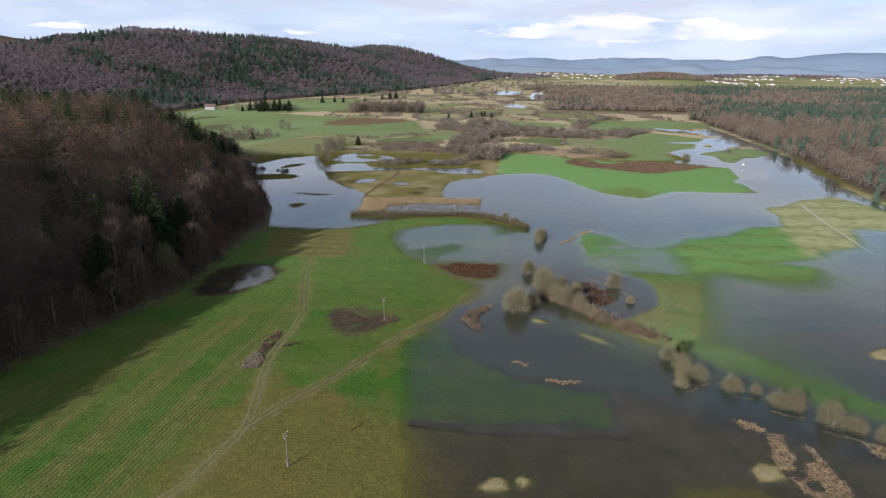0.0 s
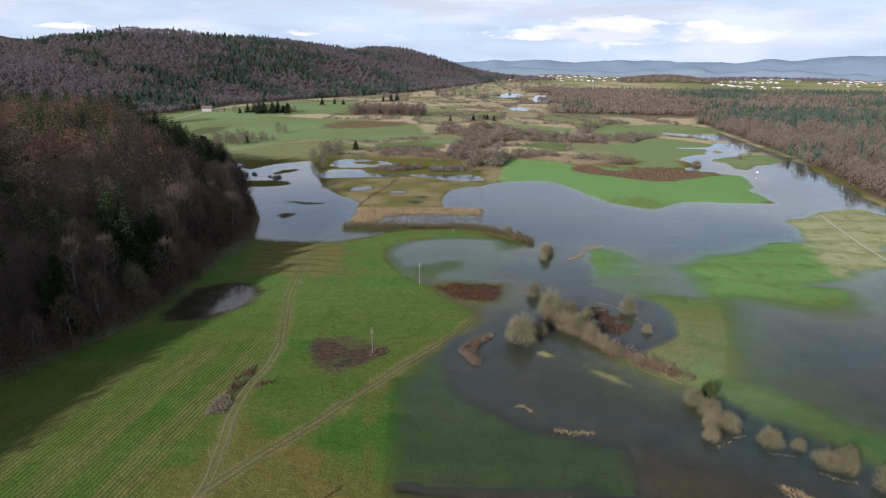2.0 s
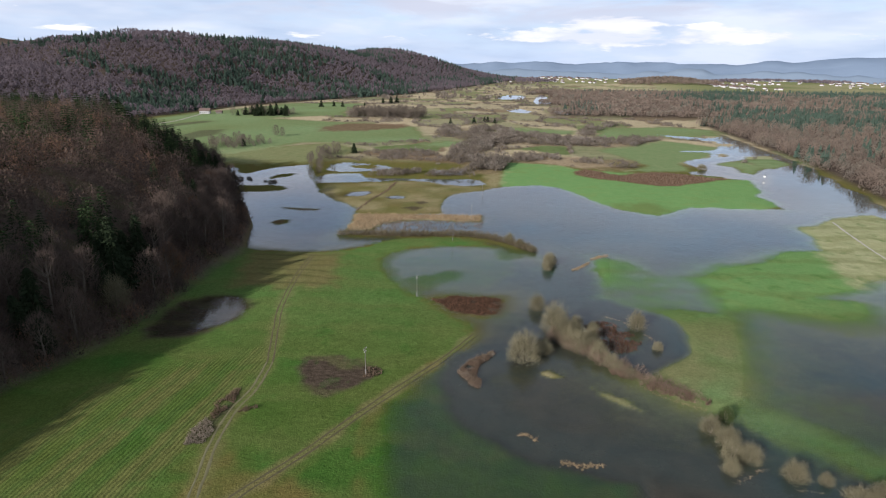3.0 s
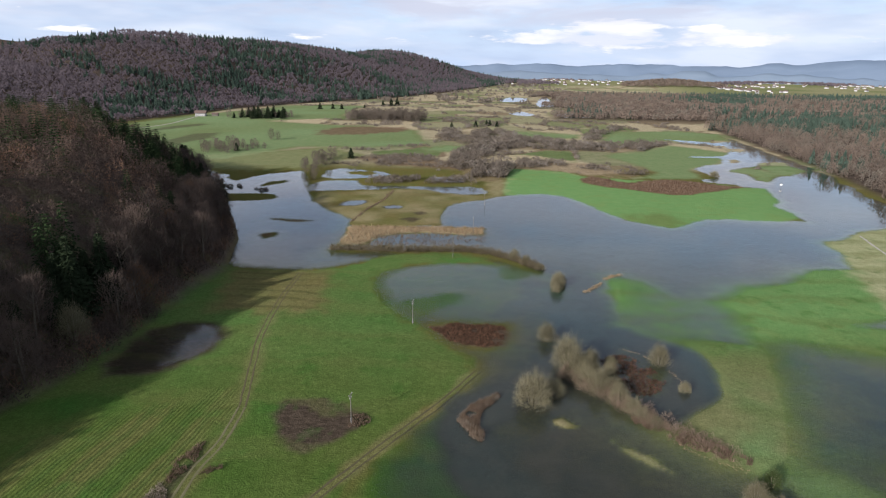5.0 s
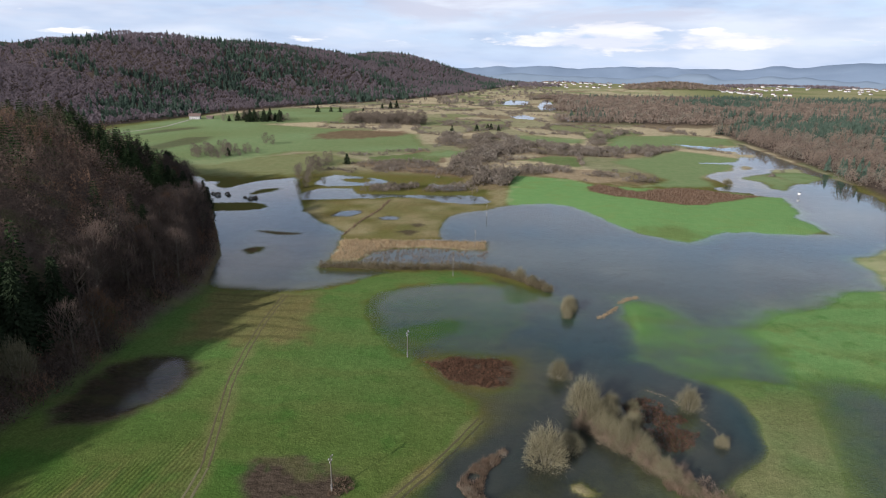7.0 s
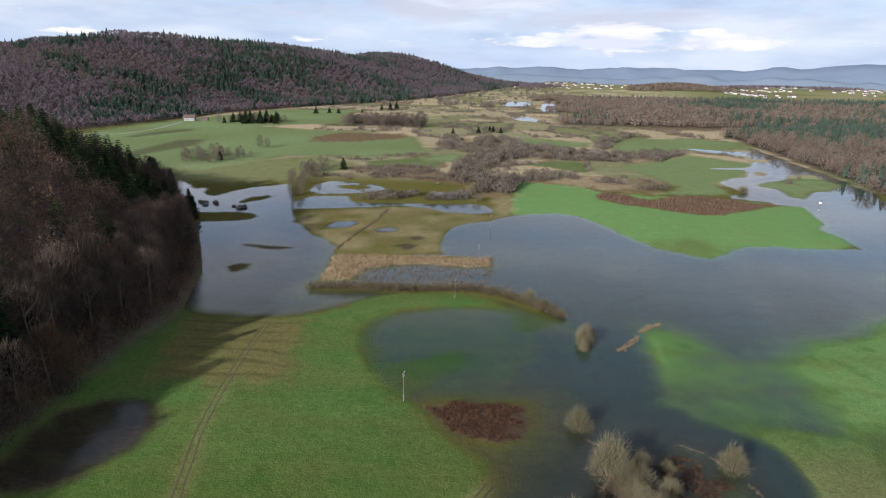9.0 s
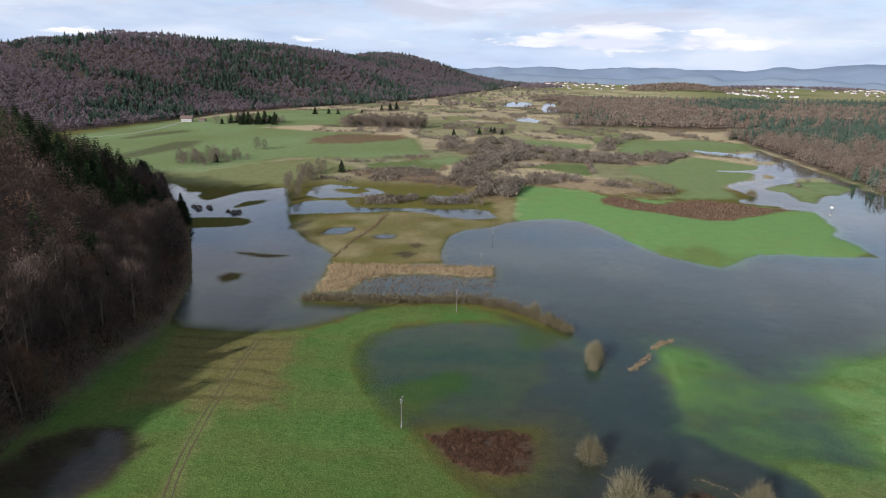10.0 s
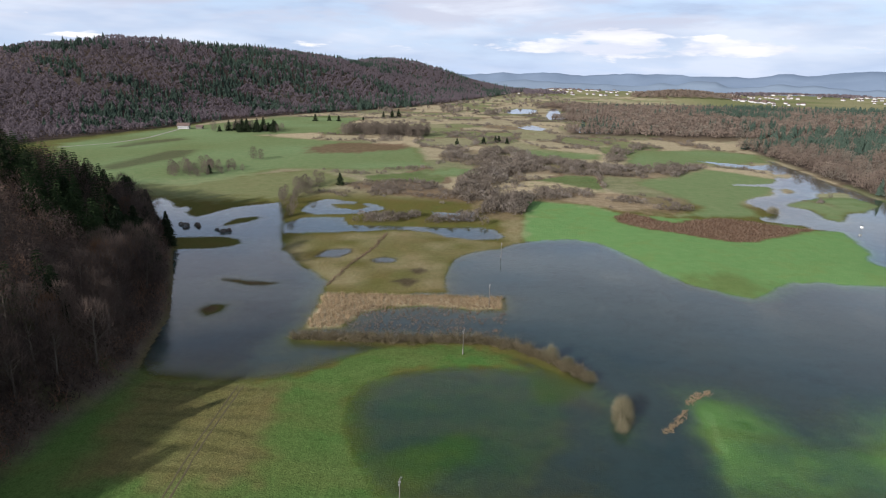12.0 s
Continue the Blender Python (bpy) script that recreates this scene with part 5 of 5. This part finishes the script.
PLAN["dead_bed"] = [(74.2, 129.5), (78.5, 129.2), (81.5, 124.5), (83, 116.4), (81, 107), (73, 104), (71.5, 113), (71.2, 121)]
PLAN["dead_bed_small"] = [(68.2, 135.6), (72, 135.3), (74.2, 131), (70, 126)]
PLAN["dead_bed_east"] = [(94, 126.5), (100, 125), (104, 118), (101, 108), (94, 110), (92.5, 121)]
PLAN["drift"] = [(1.8, 192.5), (4.2, 199.5), (6.5, 202.5), (12.2, 206), (12.6, 204), (8.5, 199.5), (7, 195), (7.2, 184.5), (4.6, 187)]
PLAN["willow_bed"] = [(44, 229), (51.7, 233), (56, 227), (60, 217.5), (56, 207.5), (48.8, 207), (45, 214)]
PLAN["bank_reeds"] = [(46, 202), (50, 197), (60, 187), (68, 180), (66, 178), (56, 184), (46, 194)]
reeds("reed_strip", 1.3, 0.95, "reed", 100, "dry straw-coloured reeds standing in a strip")
reeds("reed_water", 1.5, 0.55, "reed_rust", 102, "thin brown reeds standing in the flood", -0.3)
reeds("rust_reeds", 0.6, 0.5, "reed_dark", 104, "dense rusty-brown reeds on a drowned island", -0.45)
reeds("dead_bed", 0.62, 0.75, "reed", 106, "pale broken reeds lying in the water", -0.1, tuft=LAIN)
reeds("dead_bed", 0.9, 0.8, "reed_rust", 107, "brown broken reeds lying in the water", 0.1, tuft=LAIN)
reeds("dead_bed_small", 0.62, 0.75, "reed", 108, "pale broken reeds lying in the water", -0.4, tuft=LAIN)
reeds("dead_bed_east", 0.75, 0.75, "reed", 110, "pale broken reeds lying in the water", 0.1, tuft=LAIN)
reeds("drift", 0.5, 0.75, "reed_rust", 112, "curved strip of brown drifted reeds", -0.55)
reeds("drift", 0.9, 0.8, "ash", 128, "pale broken stalks in a curved reed strip", -0.1)
reeds("willow_bed", 0.62, 0.5, "reed_dark", 114, "rusty reeds between the willows", -0.3)
reeds("bank_reeds", 0.9, 0.9, "reed_rust", 116, "brown reeds along the bank", -0.4)
PLAN["heap_grey"] = [(-60.7, 154.5), (-61.2, 160), (-60.2, 166), (-57, 163.5), (-56.3, 158), (-56.3, 154.8)]
PLAN["heap_brown"] = [(-60.2, 166), (-59.6, 173.4), (-57.8, 181), (-55.8, 180), (-55.8, 171.6), (-57, 163.5)]
PLAN["heap_side"] = [(-53.2, 168), (-52.5, 172), (-49, 172.5), (-47.2, 171), (-50, 169.5)]
reeds("heap_grey", 0.5, 0.5, "ash", 118, "heap of grey cut brushwood on the meadow", -0.9, "brush_heap")
reeds("heap_brown", 0.6, 0.6, "reed_rust", 122, "brown dead weeds in a strip on the meadow", -0.6, "weed_strip")
PLAN["pole_weeds"] = [(-25.5, 189), (-24.5, 193.5), (-21.5, 194), (-20.3, 190.5), (-22, 187.8)]
reeds("pole_weeds", 0.6, 0.5, "reed_rust", 126, "brown dead weeds round a power pole", -0.4, "weed_strip")
reeds("heap_side", 0.6, 0.55, "reed_rust", 124, "brown dead weeds beside the track", -0.5, "weed_strip")
reeds("rust_patch", 2.4, 0.75, "reed_rust", 120, "reddish-brown dead reeds on a field")
for i, pts in enumerate(([(50.5, 286), (54, 290), (59, 297)], [(61, 301), (66, 306), (70, 308)], [(16.5, 163), (18.5, 163), (20.5, 161)], [(25, 152.5), (30, 151.5), (34, 152)])):
    x, y = line_points(pts, 0.12, 0.6, 130 + i)
    z = put3(x, y)
    z[:, 2] = np.maximum(z[:, 2], -0.1)
    mass("drift_heap", z, rng.uniform(0.2, 0.5, len(x)), TUFT, MAT["reed"], 140 + i, "heap of pale drifted reeds in shallow water", "reeds")


# ---- willows ----
def willow(seed, tall, radius, twigs, mat="willow"):
    r = np.random.RandomState(seed)
    stems = []
    for k in range(14):
        a, sp = r.rand() * math.tau, 0.15 + 0.75 * r.rand()
        top = Vector((math.cos(a) * radius * sp * 0.8, math.sin(a) * radius * sp * 0.8, tall * (0.72 - 0.30 * sp * sp)))
        foot = Vector((math.cos(a) * 0.3, math.sin(a) * 0.3, -0.8))
        mid = foot.lerp(top, 0.45) + Vector((0, 0, tall * 0.06))
        stems.append(Shape().tube(foot, mid, 0.12, 0.07, 5).tube(mid, top, 0.07, 0.02, 4).mesh("stem", MAT["willow_bark"]))
    a = r.rand(twigs) * math.tau
    el = np.arcsin(np.clip(r.rand(twigs) ** 0.8, 0.03, 0.999))
    d = np.stack([np.cos(a) * np.cos(el) * radius, np.sin(a) * np.cos(el) * radius, np.sin(el) * tall], 1)
    lump = 0.86 + 0.16 * np.sin(4 * a + seed) * np.cos(3 * el + seed) + 0.08 * r.normal(size=twigs)
    start = d * (lump * (0.25 + 0.66 * r.rand(twigs) ** 0.6))[:, None] + np.array([0, 0, 0.3])
    end = start + d * (0.07 + 0.07 * r.rand(twigs))[:, None] + r.normal(size=(twigs, 3)) * 0.38
    end[:, 2] = np.maximum(end[:, 2], 0.1)
    v, f = blades(start, end, 0.052, r)
    return stems, sheet("crown", v, f, MAT[mat])


WILLOW = [plant("willow", willow(150 + k, (8.0, 7.0, 9.0, 6.0)[k], (4.6, 4.5, 4.6, 4.8)[k], 5800), "bare grey-brown willow standing in flood water", "willow", "willows in the flood") for k in range(4)]
WILLOWS = [(21.2, 202.0, 1.42), (27.5, 207.5, 0.85), (33.5, 223.5, 1.3), (38.0, 219.0, 1.15), (29.8, 241.5, 0.85), (36.5, 214.0, 0.95), (39.5, 208.5, 0.85), (42.0, 211.5, 0.8),
           (44.0, 204.0, 0.8), (46.5, 199.5, 0.7), (41.0, 226.0, 0.7), (50.5, 193.5, 0.55), (61.5, 227.0, 0.85), (63.6, 210.8, 0.5), (40.3, 290.0, 0.8), (41.8, 295.5, 0.85), (39.4, 286.0, 0.5),
           (30.5, 320.0, 0.7), (26.0, 325.0, 0.75), (36.0, 313.0, 0.6), (63.0, 166.5, 0.72), (65.2, 161.8, 0.8), (63.8, 156.0, 0.72), (67.6, 156.0, 0.78), (61.5, 151.0, 0.55), (74.5, 149.5, 0.8),
           (80.2, 148.0, 0.45), (84.0, 142.5, 0.82), (88.0, 142.5, 0.7), (86.5, 140.5, 0.7), (92.0, 134.0, 0.92), (96.5, 131.5, 0.75), (101.0, 127.0, 0.7), (106.0, 122.0, 0.75),
           (35.0, 217.5, 0.95), (38.5, 212.5, 0.9), (44.5, 208.0, 0.7), (48.0, 196.5, 0.6), (44.0, 216.0, 0.7), (47.0, 226.5, 0.5)]
for i, (x, y, s) in enumerate(WILLOWS):
    z = max(float(lie(x, y)[0]), -0.6)
    t = WILLOW[i % 4] if i < 4 else copy_thing(WILLOW[(0, 1, 2, 3)[i % 4]], pose(x, y, z, 0, 0, i * 77))
    t.matrix_basis = pose(x, y, z, 0, 0, i * 77)
    t.scale = (s, s, s * (0.92 + 0.2 * rng.rand()))

x, y = line_points([(33, 219), (37, 214), (41, 208), (45, 202.5), (49, 197), (54, 191), (60, 185.5), (65, 181)], 0.11, 1.7, 210)
z = put3(x, y)
z[:, 2] = np.maximum(z[:, 2], -0.2)
mass("willow_thicket", z, rng.uniform(0.4, 1.0, len(x)) * np.interp(y, (181, 195, 219), (0.45, 0.8, 1.15)), template_bare(211, 90, 3.6, 1.3, 0.8, 0.07, 0.0), MAT["thicket"], 212, "dense brown thicket of young willows in the flood", "thicket")
ivy = plant("evergreen_bush", willow(170, 4.6, 2.4, 3000, "evergreen"), "dark evergreen bush behind the bare willows", "bush")
ivy.matrix_basis = pose(68.6, 171.5, max(float(lie(68.6, 171.5)[0]), -0.2))
# pale wrack washed against the foot of the riverside willows
for i, pts in enumerate(([(61, 147.5), (66, 150)], [(67, 151.5), (70, 152.5)], [(72.5, 146), (78, 145)], [(80, 139.2), (84, 137), (87, 136.2)], [(89, 130.5), (93, 128), (96.5, 126.5)], [(31.5, 237), (34, 233), (36, 230)], [(33, 241), (34.5, 246)],
                         [(52, 187.5), (57, 182), (62, 178), (66, 176.5)], [(52, 236), (57, 233.5), (60, 229)], [(63, 222), (64.5, 217), (64, 213)])):
    x, y = line_points(pts, 0.2, 0.3, 220 + i)
    z = put3(x, y)
    z[:, 2] = np.maximum(z[:, 2], -0.05)
    mass("drift_heap", z, rng.uniform(0.15, 0.38, len(x)), LAIN, MAT["reed"], 230 + i, "pale wrack of drifted reeds at the foot of willows", "reeds")
t = copy_thing(WILLOW[2], pose(-112.5, 222, float(lie(-112.5, 222)[0]), 0, 0, 50))
t.scale = (1.35, 1.35, 1.45)
tagged(t, "pale bare tree at the foot of the wooded slope", "tree")

# ---- trees of the valley floor ----
FIELD = [plant("field_tree", bare_tree("t", 190 + k, 9.0 + k, 3.4, 1000, "twig_field", 0.08, twig_len=0.6, twig_w=0.15), "leafless grey-brown tree between the fields", "tree", "trees round the fields") for k in range(3)]
FIELD_AT = [(-126, 610), (-205, 745), (-240, 660)]
for i, (key, gap, size) in enumerate((("trees_bank", 9.5, 0.55), ("trees_g", 10.0, 0.5))):
    a = np.array(PLAN[key])
    x, y = spaced((a[:, 0].min(), a[:, 0].max(), a[:, 1].min(), a[:, 1].max()), gap, 160 + i, lambda x, y: signed(PLAN[key], x, y) < 1)
    for j in range(len(x)):
        t = stand(FIELD[j % 3], x[j], y[j], size * 1.8 * rng.uniform(0.6, 1.15), j * 50)
        tagged(t, "leafless grey-brown tree at the edge of a pond" if i == 0 else "leafless tree in a hedgerow between fields", "tree", "trees round the fields")
for x, y, s in ((-101.5, 630, 0.62), (-218, 655, 0.5), (-345, 1010, 0.75), (-338, 1030, 0.8), (-330, 1020, 0.85), (-322, 1035, 0.9), (-315, 1022, 0.85), (-307, 1040, 0.8), (-300, 1025, 0.95),
                (-292, 1035, 0.85), (-284, 1022, 0.8), (-277, 1030, 0.75), (-270, 1015, 0.8), (-150, 1075, 0.8), (-128, 1070, 0.85), (-112, 1080, 0.9), (-105, 1070, 0.85), (-98, 1082, 0.85),
                (-88, 1075, 0.8), (-78, 1085, 0.75), (-172, 1090, 0.8), (20, 940, 0.6), (38, 955, 0.55), (60, 930, 0.5), (-260, 1230, 0.9), (-250, 1240, 0.85), (-200, 1260, 0.8), (-140, 1350, 0.95),
                (-336, 1012, 0.85), (-326, 1010, 0.9), (-311, 1012, 1.0), (-296, 1012, 0.9), (-305, 1052, 0.95), (-288, 1048, 0.9), (-318, 1056, 0.9), (-280, 1042, 0.85), (-330, 1045, 0.8),
                (-118, 1062, 0.75), (-135, 1068, 0.8), (-92, 1064, 0.75), (-225, 1235, 0.9), (-160, 1340, 0.9), (-150, 1345, 0.95), (45, 960, 0.6), (-20, 905, 0.5)):
    s = s if y < 990 else s * rng.uniform(0.55, 1.05) * (1.2 if x < -260 else 1.1)
    x, y = x + rng.normal() * 5, y + rng.normal() * 6
    t = stand(SPRUCE[int(abs(x)) % 3], x, y, s, x * 31)
    t.scale = (s * 1.3, s * 1.3, s * 0.9)
    tagged(t, "lone dark green conifer standing between fields", "tree", "conifers of the valley floor")
x, y = spaced((-185, -50, 975, 1060), 8.0, 170, lambda x, y: ((x + 118) / 62) ** 2 + ((y - 1015) / 30) ** 2 + 0.5 * rough(x, y, 18, 3) < 0.9)
for j in range(len(x)):
    tagged(stand(FIELD[j % 3], x[j], y[j], rng.uniform(1.1, 1.7), j * 41), "leafless tree in a copse between fields", "tree", "trees of the copse")
for j in range(26):
    x, y = (-308 + rng.normal() * 24, 1030 + rng.normal() * 12) if j < 18 else (-120 + rng.normal() * 25, 1072 + rng.normal() * 8)
    tagged(stand(FIELD[j % 3], x, y, rng.uniform(0.8, 1.5), j * 37), "leafless tree among conifers near a farmhouse", "tree", "trees of the copse")
for t, (x, y) in zip(FIELD, FIELD_AT):
    t.location = (x, y, float(lie(x, y)[0]))
tagged(stand(FIELD[1], -213, 747, 1.2, 20), "round leafless tree standing alone on a field", "tree", "trees round the fields")

# ---- tracks ----
def curve_points(line, gap):
    a = np.array([line[0]] + list(line) + [line[-1]], float)
    out = []
    for p, q, r, s in zip(a, a[1:], a[2:], a[3:]):
        for t in np.arange(0, 1, gap / max(np.hypot(*(r - q)), gap)):
            out.append(0.5 * (2 * q + (r - p) * t + (2 * p - 5 * q + 4 * r - s) * t * t + (3 * q - p - 3 * r + s) * t ** 3))
    return np.array(out)


def track(line, label, gauge=0.85, width=0.55, seed=0, lift=0.035, mat="dirt", ruts=(-1, 1)):
    c = curve_points(line, 0.8)
    d = np.gradient(c, axis=0)
    nrm = np.stack([-d[:, 1], d[:, 0]], 1) / np.hypot(d[:, 0], d[:, 1])[:, None]
    t = tagged(new("dirt_track"), label, "track", kind="structure")
    r = np.random.RandomState(seed)
    for side in ruts:
        ctr = c + nrm * (side * gauge + 0.12 * rough(c[:, 0], c[:, 1], 3.0, side)[:, None])
        half = width * (0.5 + 0.18 * rough(c[:, 0], c[:, 1], 2.0, 7 + side))[:, None]
        e = [ctr - nrm * half, ctr - nrm * half * 0.4, ctr + nrm * half * 0.4, ctr + nrm * half]
        v = np.concatenate([np.stack([q[:, 0], q[:, 1], lie(q[:, 0], q[:, 1]) + lift * (1 if k in (1, 2) else 0.4)], 1) for k, q in enumerate(e)])
        n = len(c)
        cell = (np.arange(3)[:, None] * n + np.arange(n - 1)[None]).ravel()
        part("rut", sheet("rut", v, np.stack([cell, cell + 1, cell + n + 1, cell + n], 1), MAT[mat], True), t)


track(TRACK_A[:10], "pale two-rut dirt track across the meadow", seed=1)
track(TRACK_A[9:], "faint grassy two-rut track across the meadow", 0.8, 0.45, 5, mat="dirt_dark")
track(TRACK_B, "faint two-rut dirt track towards the flood", 0.8, 0.5, 2, mat="dirt_dark")
track([(214, 381), (206.5, 353), (201, 326), (198, 307), (195, 290), (193, 276)], "pale gravel lane on a flooded spit", 0.0, 1.15, 3, 0.12, mat="gravel", ruts=(1,))
track([(-446, 798), (-413, 849), (-403, 908), (-408, 960), (-415, 1020)], "pale lane to a farmhouse", 0.0, 4.0, 4, 0.2, mat="gravel", ruts=(1,))


# ---- houses ----
def gable_house(name, wide, deep, wall, roof, label, windows=0, group="", eaves=0.6, skin="plaster"):
    t = thing(name, label, "house", group)
    part("wall", Shape().box((-wide / 2, -deep / 2, -1.0), (wide / 2, deep / 2, wall)).mesh("wall", MAT[skin]), t)
    s, o = Shape(), eaves
    a, b = wide / 2 + o, deep / 2 + o
    s.v = [(-a, -b, wall - 0.1), (a, -b, wall - 0.1), (a, b, wall - 0.1), (-a, b, wall - 0.1), (-a, 0, wall + roof), (a, 0, wall + roof)]
    s.f = [(0, 1, 5, 4), (2, 3, 4, 5), (1, 2, 5), (3, 0, 4), (3, 2, 1, 0)]
    part("roof", s.mesh("roof", MAT["tile"]), t, "brown tiled gable roof")
    for k in range(windows):
        x = -wide / 2 + wide * (k + 0.5) / windows
        for z in (1.0, 3.6):
            if z + 1.3 < wall:
                part("window", Shape().box((x - 0.55, -deep / 2 - 0.05, z), (x + 0.55, -deep / 2 + 0.05, z + 1.2)).mesh("window", MAT["glass"]), t, "dark window")
    return t


farm = gable_house("farmhouse", 15, 12, 4.6, 4.0, "white farmhouse with brown tiled roof below the hill", 5, eaves=1.3)
farm.matrix_basis = pose(-413, 1035, float(lie(-413, 1035)[0]), 0, 0, 12)
barn = gable_house("barn", 9, 6, 2.8, 2.4, "low brown wooden barn beside the farmhouse", 0, skin="pole")
barn.matrix_basis = pose(-392, 1040, float(lie(-392, 1040)[0]), 0, 0, 5)
HOMES = [gable_house("town_house", wd, dp, wl, rf, "small white house of a distant town", 3, "houses of the distant town") for wd, dp, wl, rf in ((10, 8, 4.6, 3.8), (12, 9, 5, 4.2), (15, 10, 5.5, 4.2))]
n_home = 0
for cx, cy, rx, ry, n in ((430, 3100, 200, 200, 44), (760, 3500, 300, 200, 56), (1010, 2420, 130, 110, 50), (1250, 2950, 200, 160, 24), (1750, 3000, 330, 260, 52), (2150, 3150, 260, 220, 36), (1330, 3400, 300, 220, 34)):
    for k in range(n):
        x, y = cx + rng.normal() * rx * 0.6, cy + rng.normal() * ry * 0.8
        m = pose(x, y, float(lie(x, y)[0]), 0, 0, rng.rand() * 180)
        if n_home < 3:
            HOMES[n_home].matrix_basis = m
        else:
            copy_thing(HOMES[rng.randint(3)], m).scale = (0.95, 0.95, 0.95)
        n_home += 1

# ---- small bushes in the lake and the dark ditch of the straw field ----
x, y = np.array([-166, -161.5, -156, -153.5, -141, -136, -133.5]), np.array([484, 480, 483, 479, 474, 470, 472.0])
z = np.stack([x, y, 0 * x - 0.2], 1)
mass("lake_bushes", z, rng.uniform(0.5, 1.0, len(x)), template_mix(template_dome(180, 120, 2.4, 2.2, 0.6, 0.0, 0.8), template_bare(180, 420, 2.6, 2.0, 0.5, 0.12, 0.0)), MAT["shrub"], 181, "low dark bushes standing in the lake", "bushes")
x, y = line_points([(-60, 389), (-55, 420), (-48, 448), (-46, 476)], 0.5, 0.5, 182)
mass("ditch_reeds", put3(x, y), rng.uniform(0.35, 0.7, len(x)), TUFT, MAT["reed_rust"], 183, "dark dead reeds along a field ditch", "reeds")


def raised_hide():
    """A white look-out cabin on four legs."""
    t = thing("raised_hide", "small white look-out cabin on wooden legs by the river", "look-out")
    for a in (-0.8, 0.8):
        for b in (-0.8, 0.8):
            part("leg", Shape().tube((a * 1.25, b * 1.25, -0.4), (a, b, 2.6), 0.09, 0.08, 6).mesh("leg", MAT["pole"]), t)
    part("cabin", Shape().box((-1.0, -1.0, 2.5), (1.0, 1.0, 4.2)).mesh("cabin", MAT["hide"]), t, "white boarded cabin")
    s = Shape()
    s.v = [(-1.3, -1.3, 4.2), (1.3, -1.3, 4.2), (1.3, 1.3, 4.6), (-1.3, 1.3, 4.6), (-1.3, -1.3, 4.3), (1.3, -1.3, 4.3), (1.3, 1.3, 4.75), (-1.3, 1.3, 4.75)]
    s.f = [(3, 2, 1, 0), (4, 5, 6, 7), (0, 1, 5, 4), (1, 2, 6, 5), (2, 3, 7, 6), (3, 0, 4, 7)]
    part("roof", s.mesh("roof", MAT["glass"]), t, "dark felt roof")
    return t


hide = raised_hide()
hide.matrix_basis = pose(238, 516, max(float(lie(238, 516)[0]), 0.0), 0, 0, 20)
hide.scale = (0.6, 0.6, 0.75)
t = copy_thing(WILLOW[3], pose(206, 560, -0.3))
t.scale = (1.1, 1.1, 0.9)
tagged(t, "round bare bush standing in the river", "bush")

x, y = spaced((250, 2400, 2550, 3700), 26.0, 200, lambda x, y: (rough(x, y, 190, 20) > 0.48) & (x < 0.74 * y))
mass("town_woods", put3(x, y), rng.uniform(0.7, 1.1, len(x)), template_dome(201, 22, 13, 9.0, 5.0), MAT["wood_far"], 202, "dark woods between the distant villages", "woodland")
